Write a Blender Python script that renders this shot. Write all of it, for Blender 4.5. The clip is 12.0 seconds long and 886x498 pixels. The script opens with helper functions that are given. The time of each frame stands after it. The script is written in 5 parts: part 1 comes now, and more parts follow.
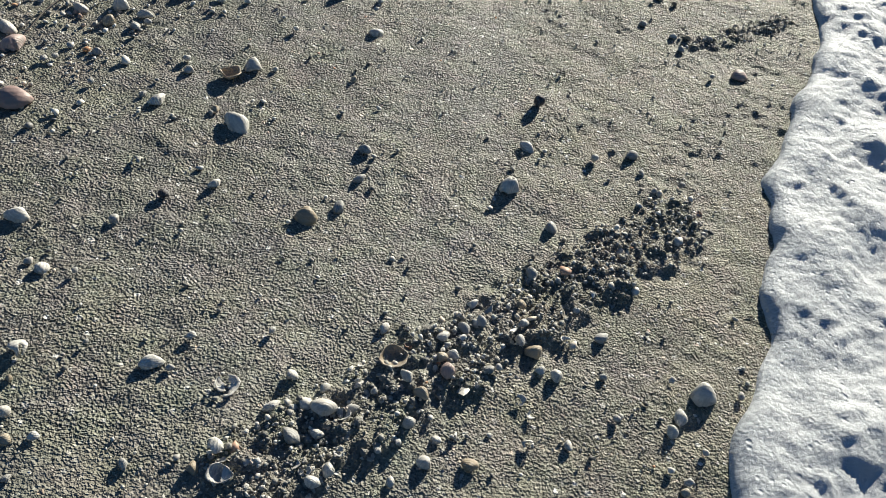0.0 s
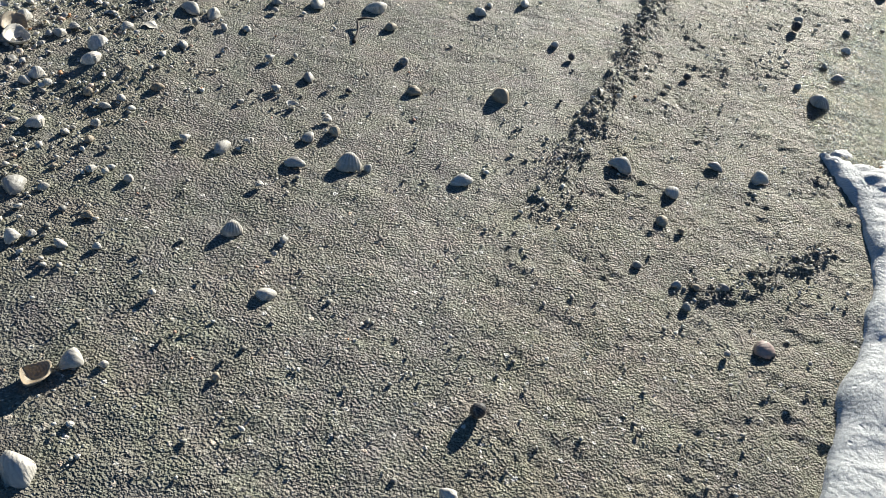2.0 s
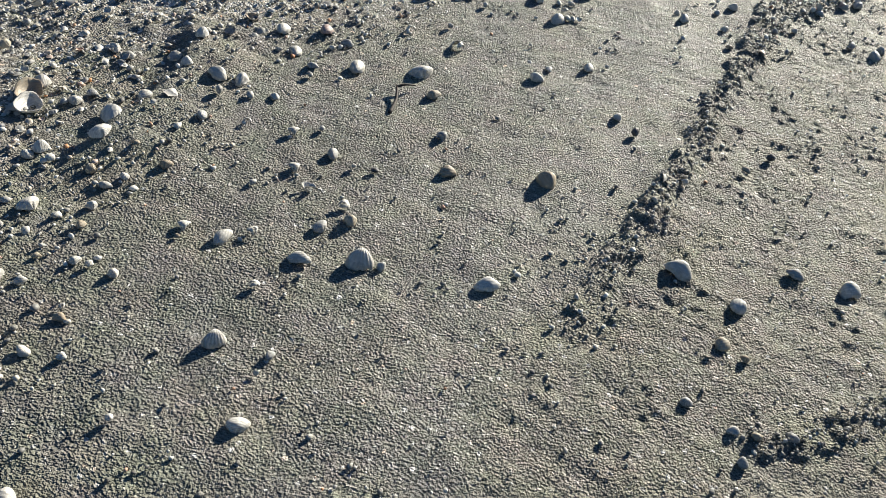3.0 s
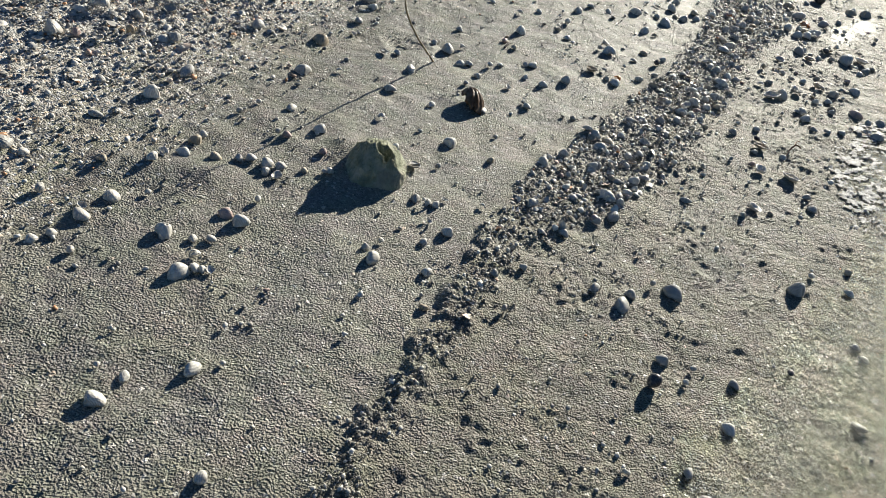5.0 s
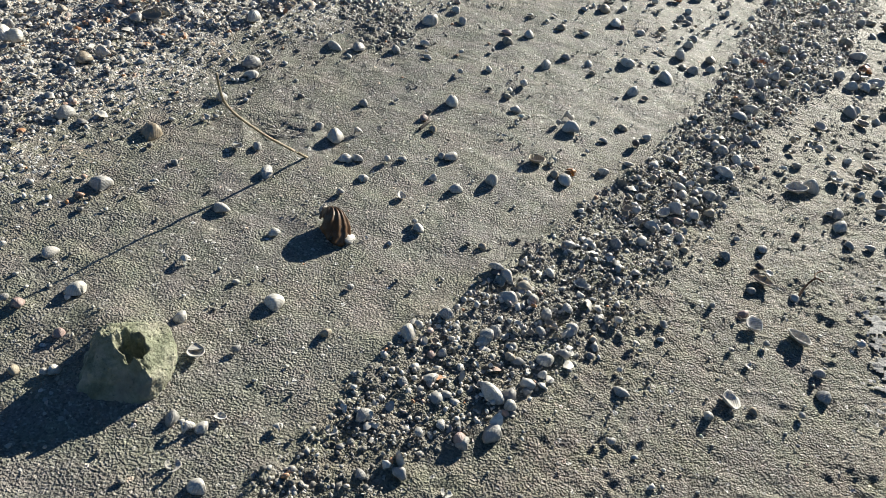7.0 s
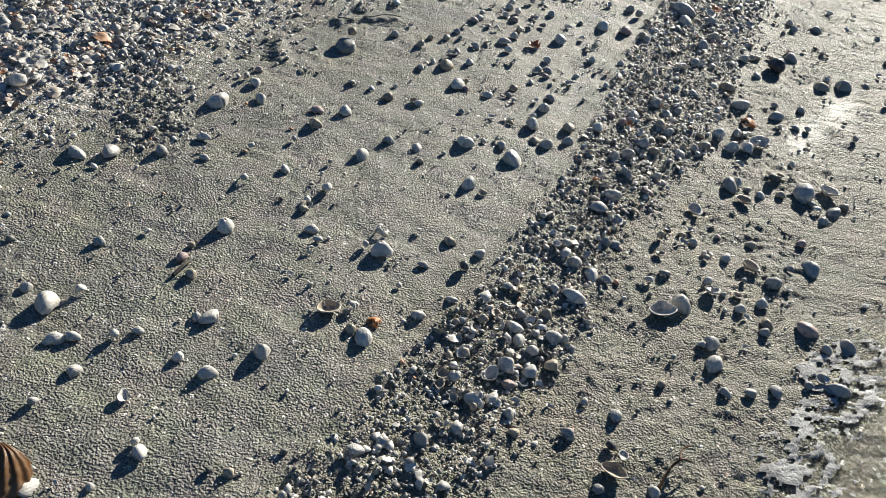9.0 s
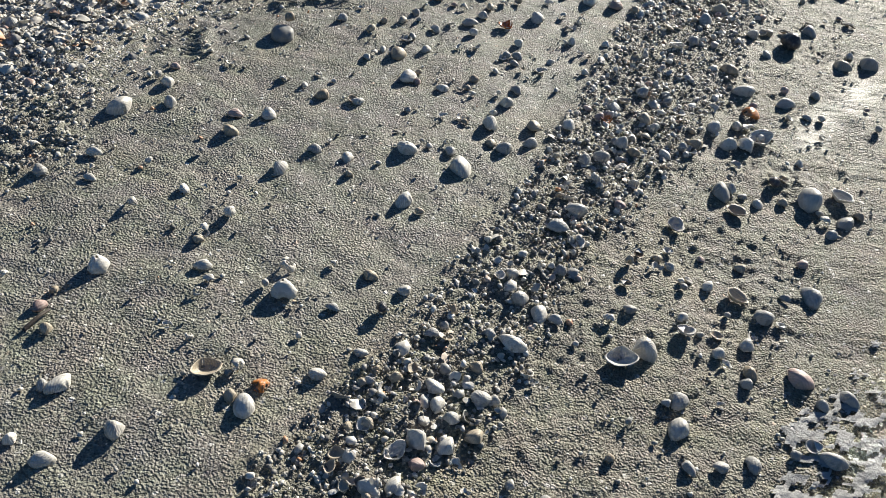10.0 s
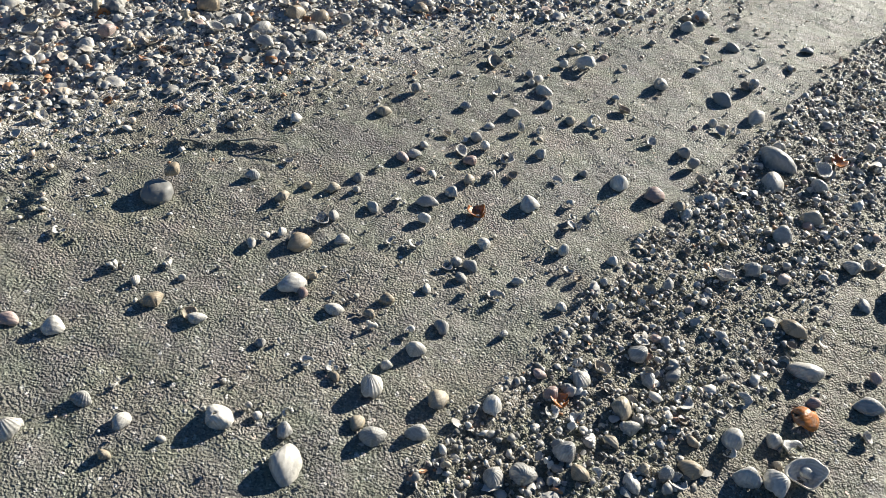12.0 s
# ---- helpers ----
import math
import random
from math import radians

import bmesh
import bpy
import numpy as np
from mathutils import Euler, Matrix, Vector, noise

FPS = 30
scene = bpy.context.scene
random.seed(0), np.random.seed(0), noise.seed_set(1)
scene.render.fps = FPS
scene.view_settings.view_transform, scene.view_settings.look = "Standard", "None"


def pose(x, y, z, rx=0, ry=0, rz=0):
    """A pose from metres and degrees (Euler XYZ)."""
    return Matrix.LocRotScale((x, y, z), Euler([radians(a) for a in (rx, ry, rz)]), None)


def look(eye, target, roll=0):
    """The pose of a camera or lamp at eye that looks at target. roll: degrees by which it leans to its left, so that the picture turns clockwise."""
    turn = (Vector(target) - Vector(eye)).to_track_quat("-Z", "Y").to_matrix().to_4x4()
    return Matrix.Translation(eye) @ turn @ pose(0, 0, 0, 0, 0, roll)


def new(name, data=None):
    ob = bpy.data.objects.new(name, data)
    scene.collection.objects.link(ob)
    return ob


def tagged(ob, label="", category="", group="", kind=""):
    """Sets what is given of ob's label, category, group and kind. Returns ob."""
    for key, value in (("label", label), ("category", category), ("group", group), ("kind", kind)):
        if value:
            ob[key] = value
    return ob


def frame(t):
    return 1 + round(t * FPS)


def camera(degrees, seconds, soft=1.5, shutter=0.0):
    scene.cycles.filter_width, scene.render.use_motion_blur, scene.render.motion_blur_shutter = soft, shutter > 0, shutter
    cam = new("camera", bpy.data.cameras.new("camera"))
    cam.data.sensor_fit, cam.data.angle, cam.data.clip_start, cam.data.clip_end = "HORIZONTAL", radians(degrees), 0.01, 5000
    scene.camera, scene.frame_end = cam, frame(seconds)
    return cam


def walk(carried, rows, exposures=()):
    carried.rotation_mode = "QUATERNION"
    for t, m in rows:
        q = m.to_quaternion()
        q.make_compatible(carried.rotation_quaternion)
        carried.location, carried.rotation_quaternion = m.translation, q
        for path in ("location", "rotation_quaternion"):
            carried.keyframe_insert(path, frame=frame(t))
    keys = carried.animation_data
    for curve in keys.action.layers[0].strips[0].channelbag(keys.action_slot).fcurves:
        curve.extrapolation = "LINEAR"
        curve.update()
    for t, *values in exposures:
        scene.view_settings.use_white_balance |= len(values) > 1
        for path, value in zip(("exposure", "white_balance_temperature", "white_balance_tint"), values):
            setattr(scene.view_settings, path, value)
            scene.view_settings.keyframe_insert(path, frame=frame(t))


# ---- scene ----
cam = camera(59.2, 12.0, soft=0.8)
PATH = [
    (0, (0.004, 0.032, 0.715), (0.291, 1.34, -0.77), 15),
    (0.5, (0.046, 0.11, 0.726), (0.219, 1.481, -0.719), 12.8),
    (1, (0.095, 0.293, 0.716), (0.272, 1.714, -0.68), 12.3),
    (1.5, (0.093, 0.403, 0.708), (0.325, 1.846, -0.658), 13.7),
    (2, (0.151, 0.486, 0.703), (0.344, 1.922, -0.675), 13.8),
    (2.5, (0.225, 0.587, 0.713), (0.298, 2.022, -0.678), 12.2),
    (3, (0.232, 0.673, 0.705), (0.183, 2.121, -0.674), 10.1),
    (3.5, (0.287, 0.845, 0.737), (0.254, 2.359, -0.57), 10.1),
    (3.7, (0.314, 0.892, 0.741), (0.321, 2.435, -0.532), 10.9),
    (5.3, (0.593, 1.3919, 0.7577), (0.8366, 3.0476, -0.5465), 16.4),
    (5.5, (0.6144, 1.4311, 0.7524), (0.8342, 3.0786, -0.5678), 16.3),
    (6, (0.7274, 1.5796, 0.7503), (0.8699, 3.2147, -0.5954), 15.2),
    (6.5, (0.8099, 1.7161, 0.7514), (0.8652, 3.333, -0.6219), 13.7),
    (6.7, (0.8415, 1.8014, 0.7556), (0.8681, 3.4168, -0.6208), 13),
    (8.3, (0.9968, 2.0434, 0.7754), (1.061, 3.6619, -0.6492), 14),
    (8.5, (1.0163, 2.1261, 0.7668), (1.1176, 3.7488, -0.6492), 14.1),
    (9, (1.061, 2.3202, 0.7905), (1.2803, 3.9419, -0.6147), 14),
    (9.5, (1.1654, 2.4438, 0.7668), (1.4024, 4.0336, -0.6708), 13.3),
    (10, (1.2226, 2.5361, 0.7625), (1.3527, 4.0825, -0.7355), 11.6),
    (10.5, (1.2563, 2.716, 0.7463), (1.2675, 4.2408, -0.7786), 10.3),
    (11, (1.3355, 2.8723, 0.7668), (1.2629, 4.4037, -0.7495), 10.6),
    (11.5, (1.4501, 2.9886, 0.7743), (1.2925, 4.5385, -0.7182), 11.1),
    (12, (1.4934, 3.1189, 0.7344), (1.218, 4.672, -0.7366), 11.3),
]
walk(cam, [(t, look(eye, target, roll)) for t, eye, target, roll in PATH],
     exposures=((0.0, 0.22, 6250.0, 8.0), (0.5, 0.22, 6000.0, 6.0), (1.5, 0.28, 6160.0, 8.5), (2.5, 0.36, 6200.0, 9.0), (3.5, 0.40, 6260.0, 9.0), (5.5, 0.27, 6300.0, 9.0), (8.5, 0.33, 6190.0, 9.5), (10.0, 0.36, 6200.0, 10.5), (12.0, 0.42, 6200.0, 10.0)))

# ---- light ----
SUN_AZ, SUN_EL = radians(60.0), radians(20.0)
world = bpy.data.worlds.new("sky")
scene.world = world
world.use_nodes = True
wn = world.node_tree
sky = wn.nodes.new("ShaderNodeTexSky")
sky.sky_type = "NISHITA"
sky.sun_disc = False
sky.sun_elevation = SUN_EL
sky.sun_rotation = radians(90) - SUN_AZ
sky.air_density, sky.dust_density, sky.ozone_density = 1.2, 0.2, 8.0
wn.nodes["Background"].inputs["Strength"].default_value = 0.050
wn.links.new(sky.outputs["Color"], wn.nodes["Background"].inputs["Color"])
sun = bpy.data.lights.new("sun", "SUN")
sun.energy, sun.angle, sun.color = 6.9, radians(0.53), (1.0, 0.925, 0.775)
sun_ob = new("sun", sun)
sun_way = Vector((math.cos(SUN_AZ) * math.cos(SUN_EL), math.sin(SUN_AZ) * math.cos(SUN_EL), math.sin(SUN_EL)))
sun_ob.matrix_world = Matrix.Translation(sun_way * 20) @ (-sun_way).to_track_quat("-Z", "Y").to_matrix().to_4x4()

# ---- materials ----
class Mat:
    """A small wrapper round a node material."""

    def __init__(self, name):
        self.m = bpy.data.materials.new(name)
        self.m.use_nodes = True
        self.t = self.m.node_tree
        self.b = self.t.nodes["Principled BSDF"]

    def node(self, kind, **inputs):
        n = self.t.nodes.new(kind)
        for k, v in inputs.items():
            self.feed(n.inputs[k.replace("_", " ")], v)
        return n

    def feed(self, socket, v):
        if isinstance(v, bpy.types.NodeSocket):
            self.t.links.new(v, socket)
        else:
            socket.default_value = v

    def coords(self, which="Object"):
        return self.node("ShaderNodeTexCoord").outputs[which]

    def noise(self, vec, scale, detail=3.0, rough=0.55):
        n = self.node("ShaderNodeTexNoise", Vector=vec, Scale=scale, Detail=detail, Roughness=rough)
        return n.outputs["Fac"]

    def cells(self, vec, scale, out="Distance", feature="F1"):
        n = self.node("ShaderNodeTexVoronoi", Vector=vec, Scale=scale)
        n.feature = feature
        return n.outputs[out]

    def ramp(self, fac, *stops):
        n = self.node("ShaderNodeValToRGB", Fac=fac)
        el = n.color_ramp.elements
        while len(el) < len(stops):
            el.new(0.5)
        for e, (p, c) in zip(el, stops):
            e.position, e.color = p, (*c, 1) if len(c) == 3 else c
        return n.outputs["Color"]

    def math(self, op, a, b=0.0):
        n = self.node("ShaderNodeMath")
        n.operation = op
        self.feed(n.inputs[0], a)
        self.feed(n.inputs[1], b)
        return n.outputs[0]

    def mix(self, fac, a, b, blend="MIX"):
        n = self.t.nodes.new("ShaderNodeMix")
        n.data_type, n.blend_type = "RGBA", blend
        self.feed(n.inputs["Factor"], fac)
        for k, v in (("A", a), ("B", b)):
            sock = [s for s in n.inputs if s.name == k and s.type == "RGBA"][0]
            self.feed(sock, (*v, 1) if isinstance(v, tuple) and len(v) == 3 else v)
        return [s for s in n.outputs if s.type == "RGBA"][0]

    def attr(self, name):
        n = self.node("ShaderNodeAttribute")
        n.attribute_name = name
        return n.outputs["Fac"]

    def bump(self, height, strength, dist, normal=None):
        n = self.node("ShaderNodeBump", Height=height, Strength=strength, Distance=dist)
        if normal is not None:
            self.feed(n.inputs["Normal"], normal)
        return n.outputs["Normal"]

    def set(self, **kw):
        for k, v in kw.items():
            self.feed(self.b.inputs[k.replace("_", " ")], (*v, 1) if isinstance(v, tuple) and len(v) == 3 else v)
        return self

    def glow_through(self, col, share):
        """Thin shell lets some light pass through."""
        out = self.t.nodes["Material Output"]
        leak = self.node("ShaderNodeBsdfTranslucent", Color=col)
        both = self.node("ShaderNodeMixShader", Fac=share)
        self.feed(both.inputs[1], self.b.outputs[0])
        self.feed(both.inputs[2], leak.outputs[0])
        self.feed(out.inputs["Surface"], both.outputs[0])


def grain_colour(M, p, q, wet):
    """Mixed shell sand: grey-brown grains with a few pale and dark ones among them."""
    one = M.node("ShaderNodeSeparateColor", Color=M.cells(q, 420.0, "Color"))
    tone = M.ramp(one.outputs["Red"],
                  (0.0, (0.10, 0.097, 0.085)), (0.12, (0.165, 0.158, 0.138)), (0.5, (0.215, 0.205, 0.178)), (0.86, (0.27, 0.258, 0.225)), (0.95, (0.33, 0.317, 0.28)), (1.0, (0.46, 0.445, 0.40)))
    patch = M.noise(p, 7.0, 7.0, 0.7)
    tint = M.ramp(patch, (0.3, (0.82, 0.85, 0.86)), (0.5, (0.97, 0.98, 0.93)), (0.7, (1.12, 1.06, 0.96)))
    hue = M.ramp(M.noise(p, 19.0, 4.0, 0.6), (0.35, (0.97, 1.03, 0.93)), (0.65, (1.04, 0.98, 1.04)))
    dry = M.mix(1.0, M.mix(1.0, tone, tint, "MULTIPLY"), hue, "MULTIPLY")
    return M.mix(wet, dry, M.mix(1.0, dry, (0.97, 0.94, 0.85), "MULTIPLY"))


def sand_material():
    M = Mat("shell_sand")
    p = M.coords()
    wet = M.attr("wet")
    shift = M.node("ShaderNodeVectorMath")
    shift.operation = "MULTIPLY_ADD"
    bend = M.node("ShaderNodeTexNoise", Vector=p, Scale=210.0, Detail=2.0)
    M.feed(shift.inputs[0], bend.outputs["Color"])
    shift.inputs[1].default_value = (0.0026, 0.0026, 0.0026)
    M.feed(shift.inputs[2], p)
    q = shift.outputs["Vector"]
    col = grain_colour(M, p, q, wet)
    col = M.mix(M.attr("film"), col, M.mix(1.0, col, (0.42, 0.37, 0.30), "MULTIPLY"))
    # dimmer light on the near upper sand, put into its colour
    col = M.mix(M.attr("dimmed"), col, M.mix(1.0, col, (0.90, 0.90, 0.90), "MULTIPLY"))
    # the upper sand is dry and paler, with broken shell mixed in
    dry = M.attr("dry")
    col = M.mix(dry, col, M.mix(1.0, col, (1.5, 1.47, 1.42), "MULTIPLY"))
    chips = M.node("ShaderNodeSeparateColor", Color=M.cells(p, 210.0, "Color"))
    chip_col = M.ramp(chips.outputs["Green"], (0.0, (0.14, 0.135, 0.12)), (0.3, (0.30, 0.285, 0.25)), (0.6, (0.55, 0.53, 0.48)), (0.85, (0.78, 0.75, 0.69)), (1.0, (0.66, 0.50, 0.36)))
    some = M.ramp(M.math("ADD", chips.outputs["Blue"], M.math("SUBTRACT", dry, 0.95)), (0.0, (0, 0, 0)), (0.05, (1, 1, 1)))
    col = M.mix(some, col, chip_col)
    # relief, in millimetres: lumps of stuck grains, finer grains, and single grains that stand proud
    coarse = M.attr("coarse")
    lay = M.ramp(M.math("ADD", M.math("MULTIPLY", M.noise(p, 16.0, 5.0, 0.65), 0.65), M.math("MULTIPLY", M.noise(p, 5.0, 3.0), 0.35)), (0.40, (0.42, 0.42, 0.42)), (0.58, (1, 1, 1)))
    proud = M.math("MULTIPLY", M.ramp(M.cells(q, 255.0), (0.0, (1, 1, 1)), (0.2, (0.85, 0.85, 0.85)), (0.45, (0, 0, 0))),
                   M.ramp(M.node("ShaderNodeSeparateColor", Color=M.cells(q, 255.0, "Color")).outputs["Green"], (0.55, (0, 0, 0)), (0.8, (1, 1, 1))))
    hgt = M.math("MULTIPLY", M.noise(p, 345.0, 1.0, 0.5), M.math("ADD", 4.9, M.math("MULTIPLY", coarse, 6.4)))
    hgt = M.math("ADD", hgt, M.math("MULTIPLY", M.noise(p, 150.0, 2.0, 0.5), M.math("ADD", 2.0, M.math("MULTIPLY", coarse, 5.2))))
    hgt = M.math("ADD", hgt, M.math("MULTIPLY", proud, 1.2))
    hgt = M.math("MULTIPLY", hgt, lay)
    hgt = M.math("ADD", hgt, M.math("MULTIPLY", M.noise(p, 900.0, 2.0, 0.7), 0.3))
    hgt = M.math("ADD", hgt, M.math("MULTIPLY", some, M.math("MULTIPLY", M.math("ADD", chips.outputs["Red"], M.math("MULTIPLY", M.cells(p, 210.0), -1.0)), 1.6)))
    film, gloss = M.attr("film"), M.attr("gloss")
    rough = M.math("ADD", 0.62, M.math("MULTIPLY", wet, 0.06))
    rough = M.math("SUBTRACT", rough, M.math("MULTIPLY", M.math("MAXIMUM", gloss, film), 0.12))
    strength = M.math("SUBTRACT", 1.0, M.math("MAXIMUM", M.math("MULTIPLY", film, 0.6), M.math("MULTIPLY", gloss, 0.2)))
    n = M.node("ShaderNodeBump", Height=hgt, Strength=strength, Distance=0.0010)
    M.set(Base_Color=col, Roughness=rough, Normal=n.outputs["Normal"], IOR=1.46)
    return M.m


SAND = sand_material()

# ---- ground: one sheet of beach sand ----
def fade(a):
    return a * a * a * (a * (a * 6 - 15) + 10)


def smooth(a, lo, hi):
    a = np.clip((a - lo) / (hi - lo), 0, 1)
    return a * a * (3 - 2 * a)


def ripple(x, y, size, seed=0):
    """Gradient noise from -1 to 1 with cells of that size in metres."""
    table = np.random.RandomState(seed + 11)
    ang = table.rand(4096) * 2 * np.pi
    gx, gy = np.cos(ang), np.sin(ang)
    x, y = np.asarray(x) / size, np.asarray(y) / size
    xi, yi = np.floor(x).astype(np.int64), np.floor(y).astype(np.int64)
    xf, yf = x - xi, y - yi

    def corner(i, j):
        k = ((xi + i) * 73856093 ^ (yi + j) * 19349663 ^ (seed * 83492791)) & 4095
        return gx[k] * (xf - i) + gy[k] * (yf - j)

    u, v = fade(xf), fade(yf)
    a = corner(0, 0) * (1 - u) + corner(1, 0) * u
    b = corner(0, 1) * (1 - u) + corner(1, 1) * u
    return (a * (1 - v) + b * v) * 1.5


# the swash step, the shell bank's foot and the water's edge, as x at y
STEP_Y = (1.10, 1.25, 1.315, 1.43, 1.53, 1.73, 1.95, 2.12, 2.33, 2.59, 2.86, 3.0, 3.17, 3.38, 3.6, 3.8, 4.08, 4.39, 4.9, 6.0)
STEP_X = (0.27, 0.335, 0.364, 0.405, 0.455, 0.54, 0.61, 0.69, 0.755, 0.87, 1.06, 1.135, 1.26, 1.35, 1.455, 1.53, 1.635, 1.775, 2.0, 2.5)
BAND_Y = (1.1, 1.9, 2.25, 2.37, 2.47, 2.6, 2.88, 3.2, 3.37, 3.45, 3.66, 3.87, 4.3, 6.0)
BAND_W = (0.03, 0.03, 0.04, 0.08, 0.17, 0.2, 0.2, 0.15, 0.14, 0.18, 0.21, 0.24, 0.26, 0.3)
BANK_Y = (0.3, 1.19, 1.44, 1.65, 1.76, 1.84, 1.99, 2.245, 2.43, 2.71, 2.94, 3.18, 3.39, 3.52, 3.68, 3.85, 3.97, 4.17, 4.48, 4.75, 5.2, 7.0)
BANK_X = (-0.75, -0.36, -0.30, -0.28, -0.25, -0.15, -0.055, 0.07, 0.14, 0.22, 0.31, 0.40, 0.51, 0.62, 0.70, 0.76, 0.85, 1.02, 1.20, 1.47, 1.75, 2.7)
SEA_Y = (-1.0, 0.3, 0.5, 0.61, 0.72, 0.85, 0.94, 1.08, 1.2, 1.3, 1.46, 1.56, 1.65, 1.8, 1.95, 2.2, 2.4, 2.6, 2.75, 2.92, 3.25, 3.4, 3.7, 4.5, 8.0)
SEA_X = (-0.12, 0.42, 0.50, 0.545, 0.60, 0.640, 0.685, 0.765, 0.835, 0.885, 0.92, 0.905, 0.895, 0.925, 1.0, 1.20, 1.42, 1.55, 1.59, 1.64, 1.90, 2.08, 2.42, 3.2, 6.0)


def from_step(x, y):
    return (x - np.interp(y, STEP_Y, STEP_X)) * 0.88


def from_bank(x, y):
    return (x - np.interp(y, BANK_Y, BANK_X)) * 0.85


def from_sea(x, y):
    return (x - np.interp(y, SEA_Y, SEA_X)) * 0.88


def along(x, y, ax, ay, bx, by):
    """Place along a line from 0 to 1, and the distance from it."""
    dx, dy = bx - ax, by - ay
    q = ((x - ax) * dx + (y - ay) * dy) / (dx * dx + dy * dy)
    qq = np.clip(q, 0, 1)
    return q, np.hypot(x - ax - qq * dx, y - ay - qq * dy)


def hash_band(x, y):
    """How much broken shell lies in lumps here: behind the step, and in two older streaks."""
    d = from_step(x, y)
    w = np.interp(y, BAND_Y, BAND_W)
    wob = 0.012 * ripple(x, y, 0.06, 3) + 0.006 * ripple(x, y, 0.02, 4)
    main = smooth(d + wob, -0.012, 0.006) * (1 - smooth(d + wob, w * 0.75, w + 0.02)) * smooth(y, 1.15, 1.6)
    q, e = along(x, y, -0.04, 0.36, 0.46, 0.75)
    old = 1 - smooth(e + wob * 1.6, 0.030, 0.062)
    q, e = along(x, y, 0.60, 1.20, 0.82, 1.33)
    small = 1 - smooth(e + wob, 0.012, 0.028)
    return main, old, small


def shoe_print(x, y):
    """Chevron tread pressed into the sand, and the rough scuffs round it."""
    out = np.zeros_like(x)
    rough = smooth(ripple(x, y, 0.035, 41), -0.6, -0.1)
    for cx, cy, turn, length, deep in ((0.782, 3.742, 1.85, 0.048, 0.0042), (0.572, 3.002, 2.05, 0.042, 0.0040)):
        c, s = math.cos(turn), math.sin(turn)
        a, b = (x - cx) * c + (y - cy) * s, -(x - cx) * s + (y - cy) * c
        inside = (1 - smooth(np.abs(a), length * 0.8, length)) * (1 - smooth(np.abs(b), 0.040, 0.052))
        tread = np.abs(((a + 0.75 * np.abs(((b / 0.022) % 2) - 1) * 0.022) / 0.0155) % 1 - 0.5) * 2
        out -= inside * rough * deep * (0.2 + 0.8 * smooth(tread, 0.3, 0.7))
        rim = np.exp(-((np.abs(b) - 0.056) / 0.012) ** 2) * (1 - smooth(np.abs(a), length * 0.8, length * 1.1))
        out += deep * 0.5 * rim * rough
    return out


def trodden(x, y):
    """Where the sand is pressed flat under a shoe."""
    a, b = np.hypot(x - 0.782, y - 3.742), np.hypot(x - 0.572, y - 3.002)
    return 1 - smooth(np.minimum(a, b), 0.045, 0.065)


def scuffs(x, y):
    """Rough ground kicked up beside the bank."""
    q, e = along(x, y, 0.58, 3.64, 0.69, 3.42)
    return 1 - smooth(e + 0.03 * ripple(x, y, 0.05, 42), 0.03, 0.085)


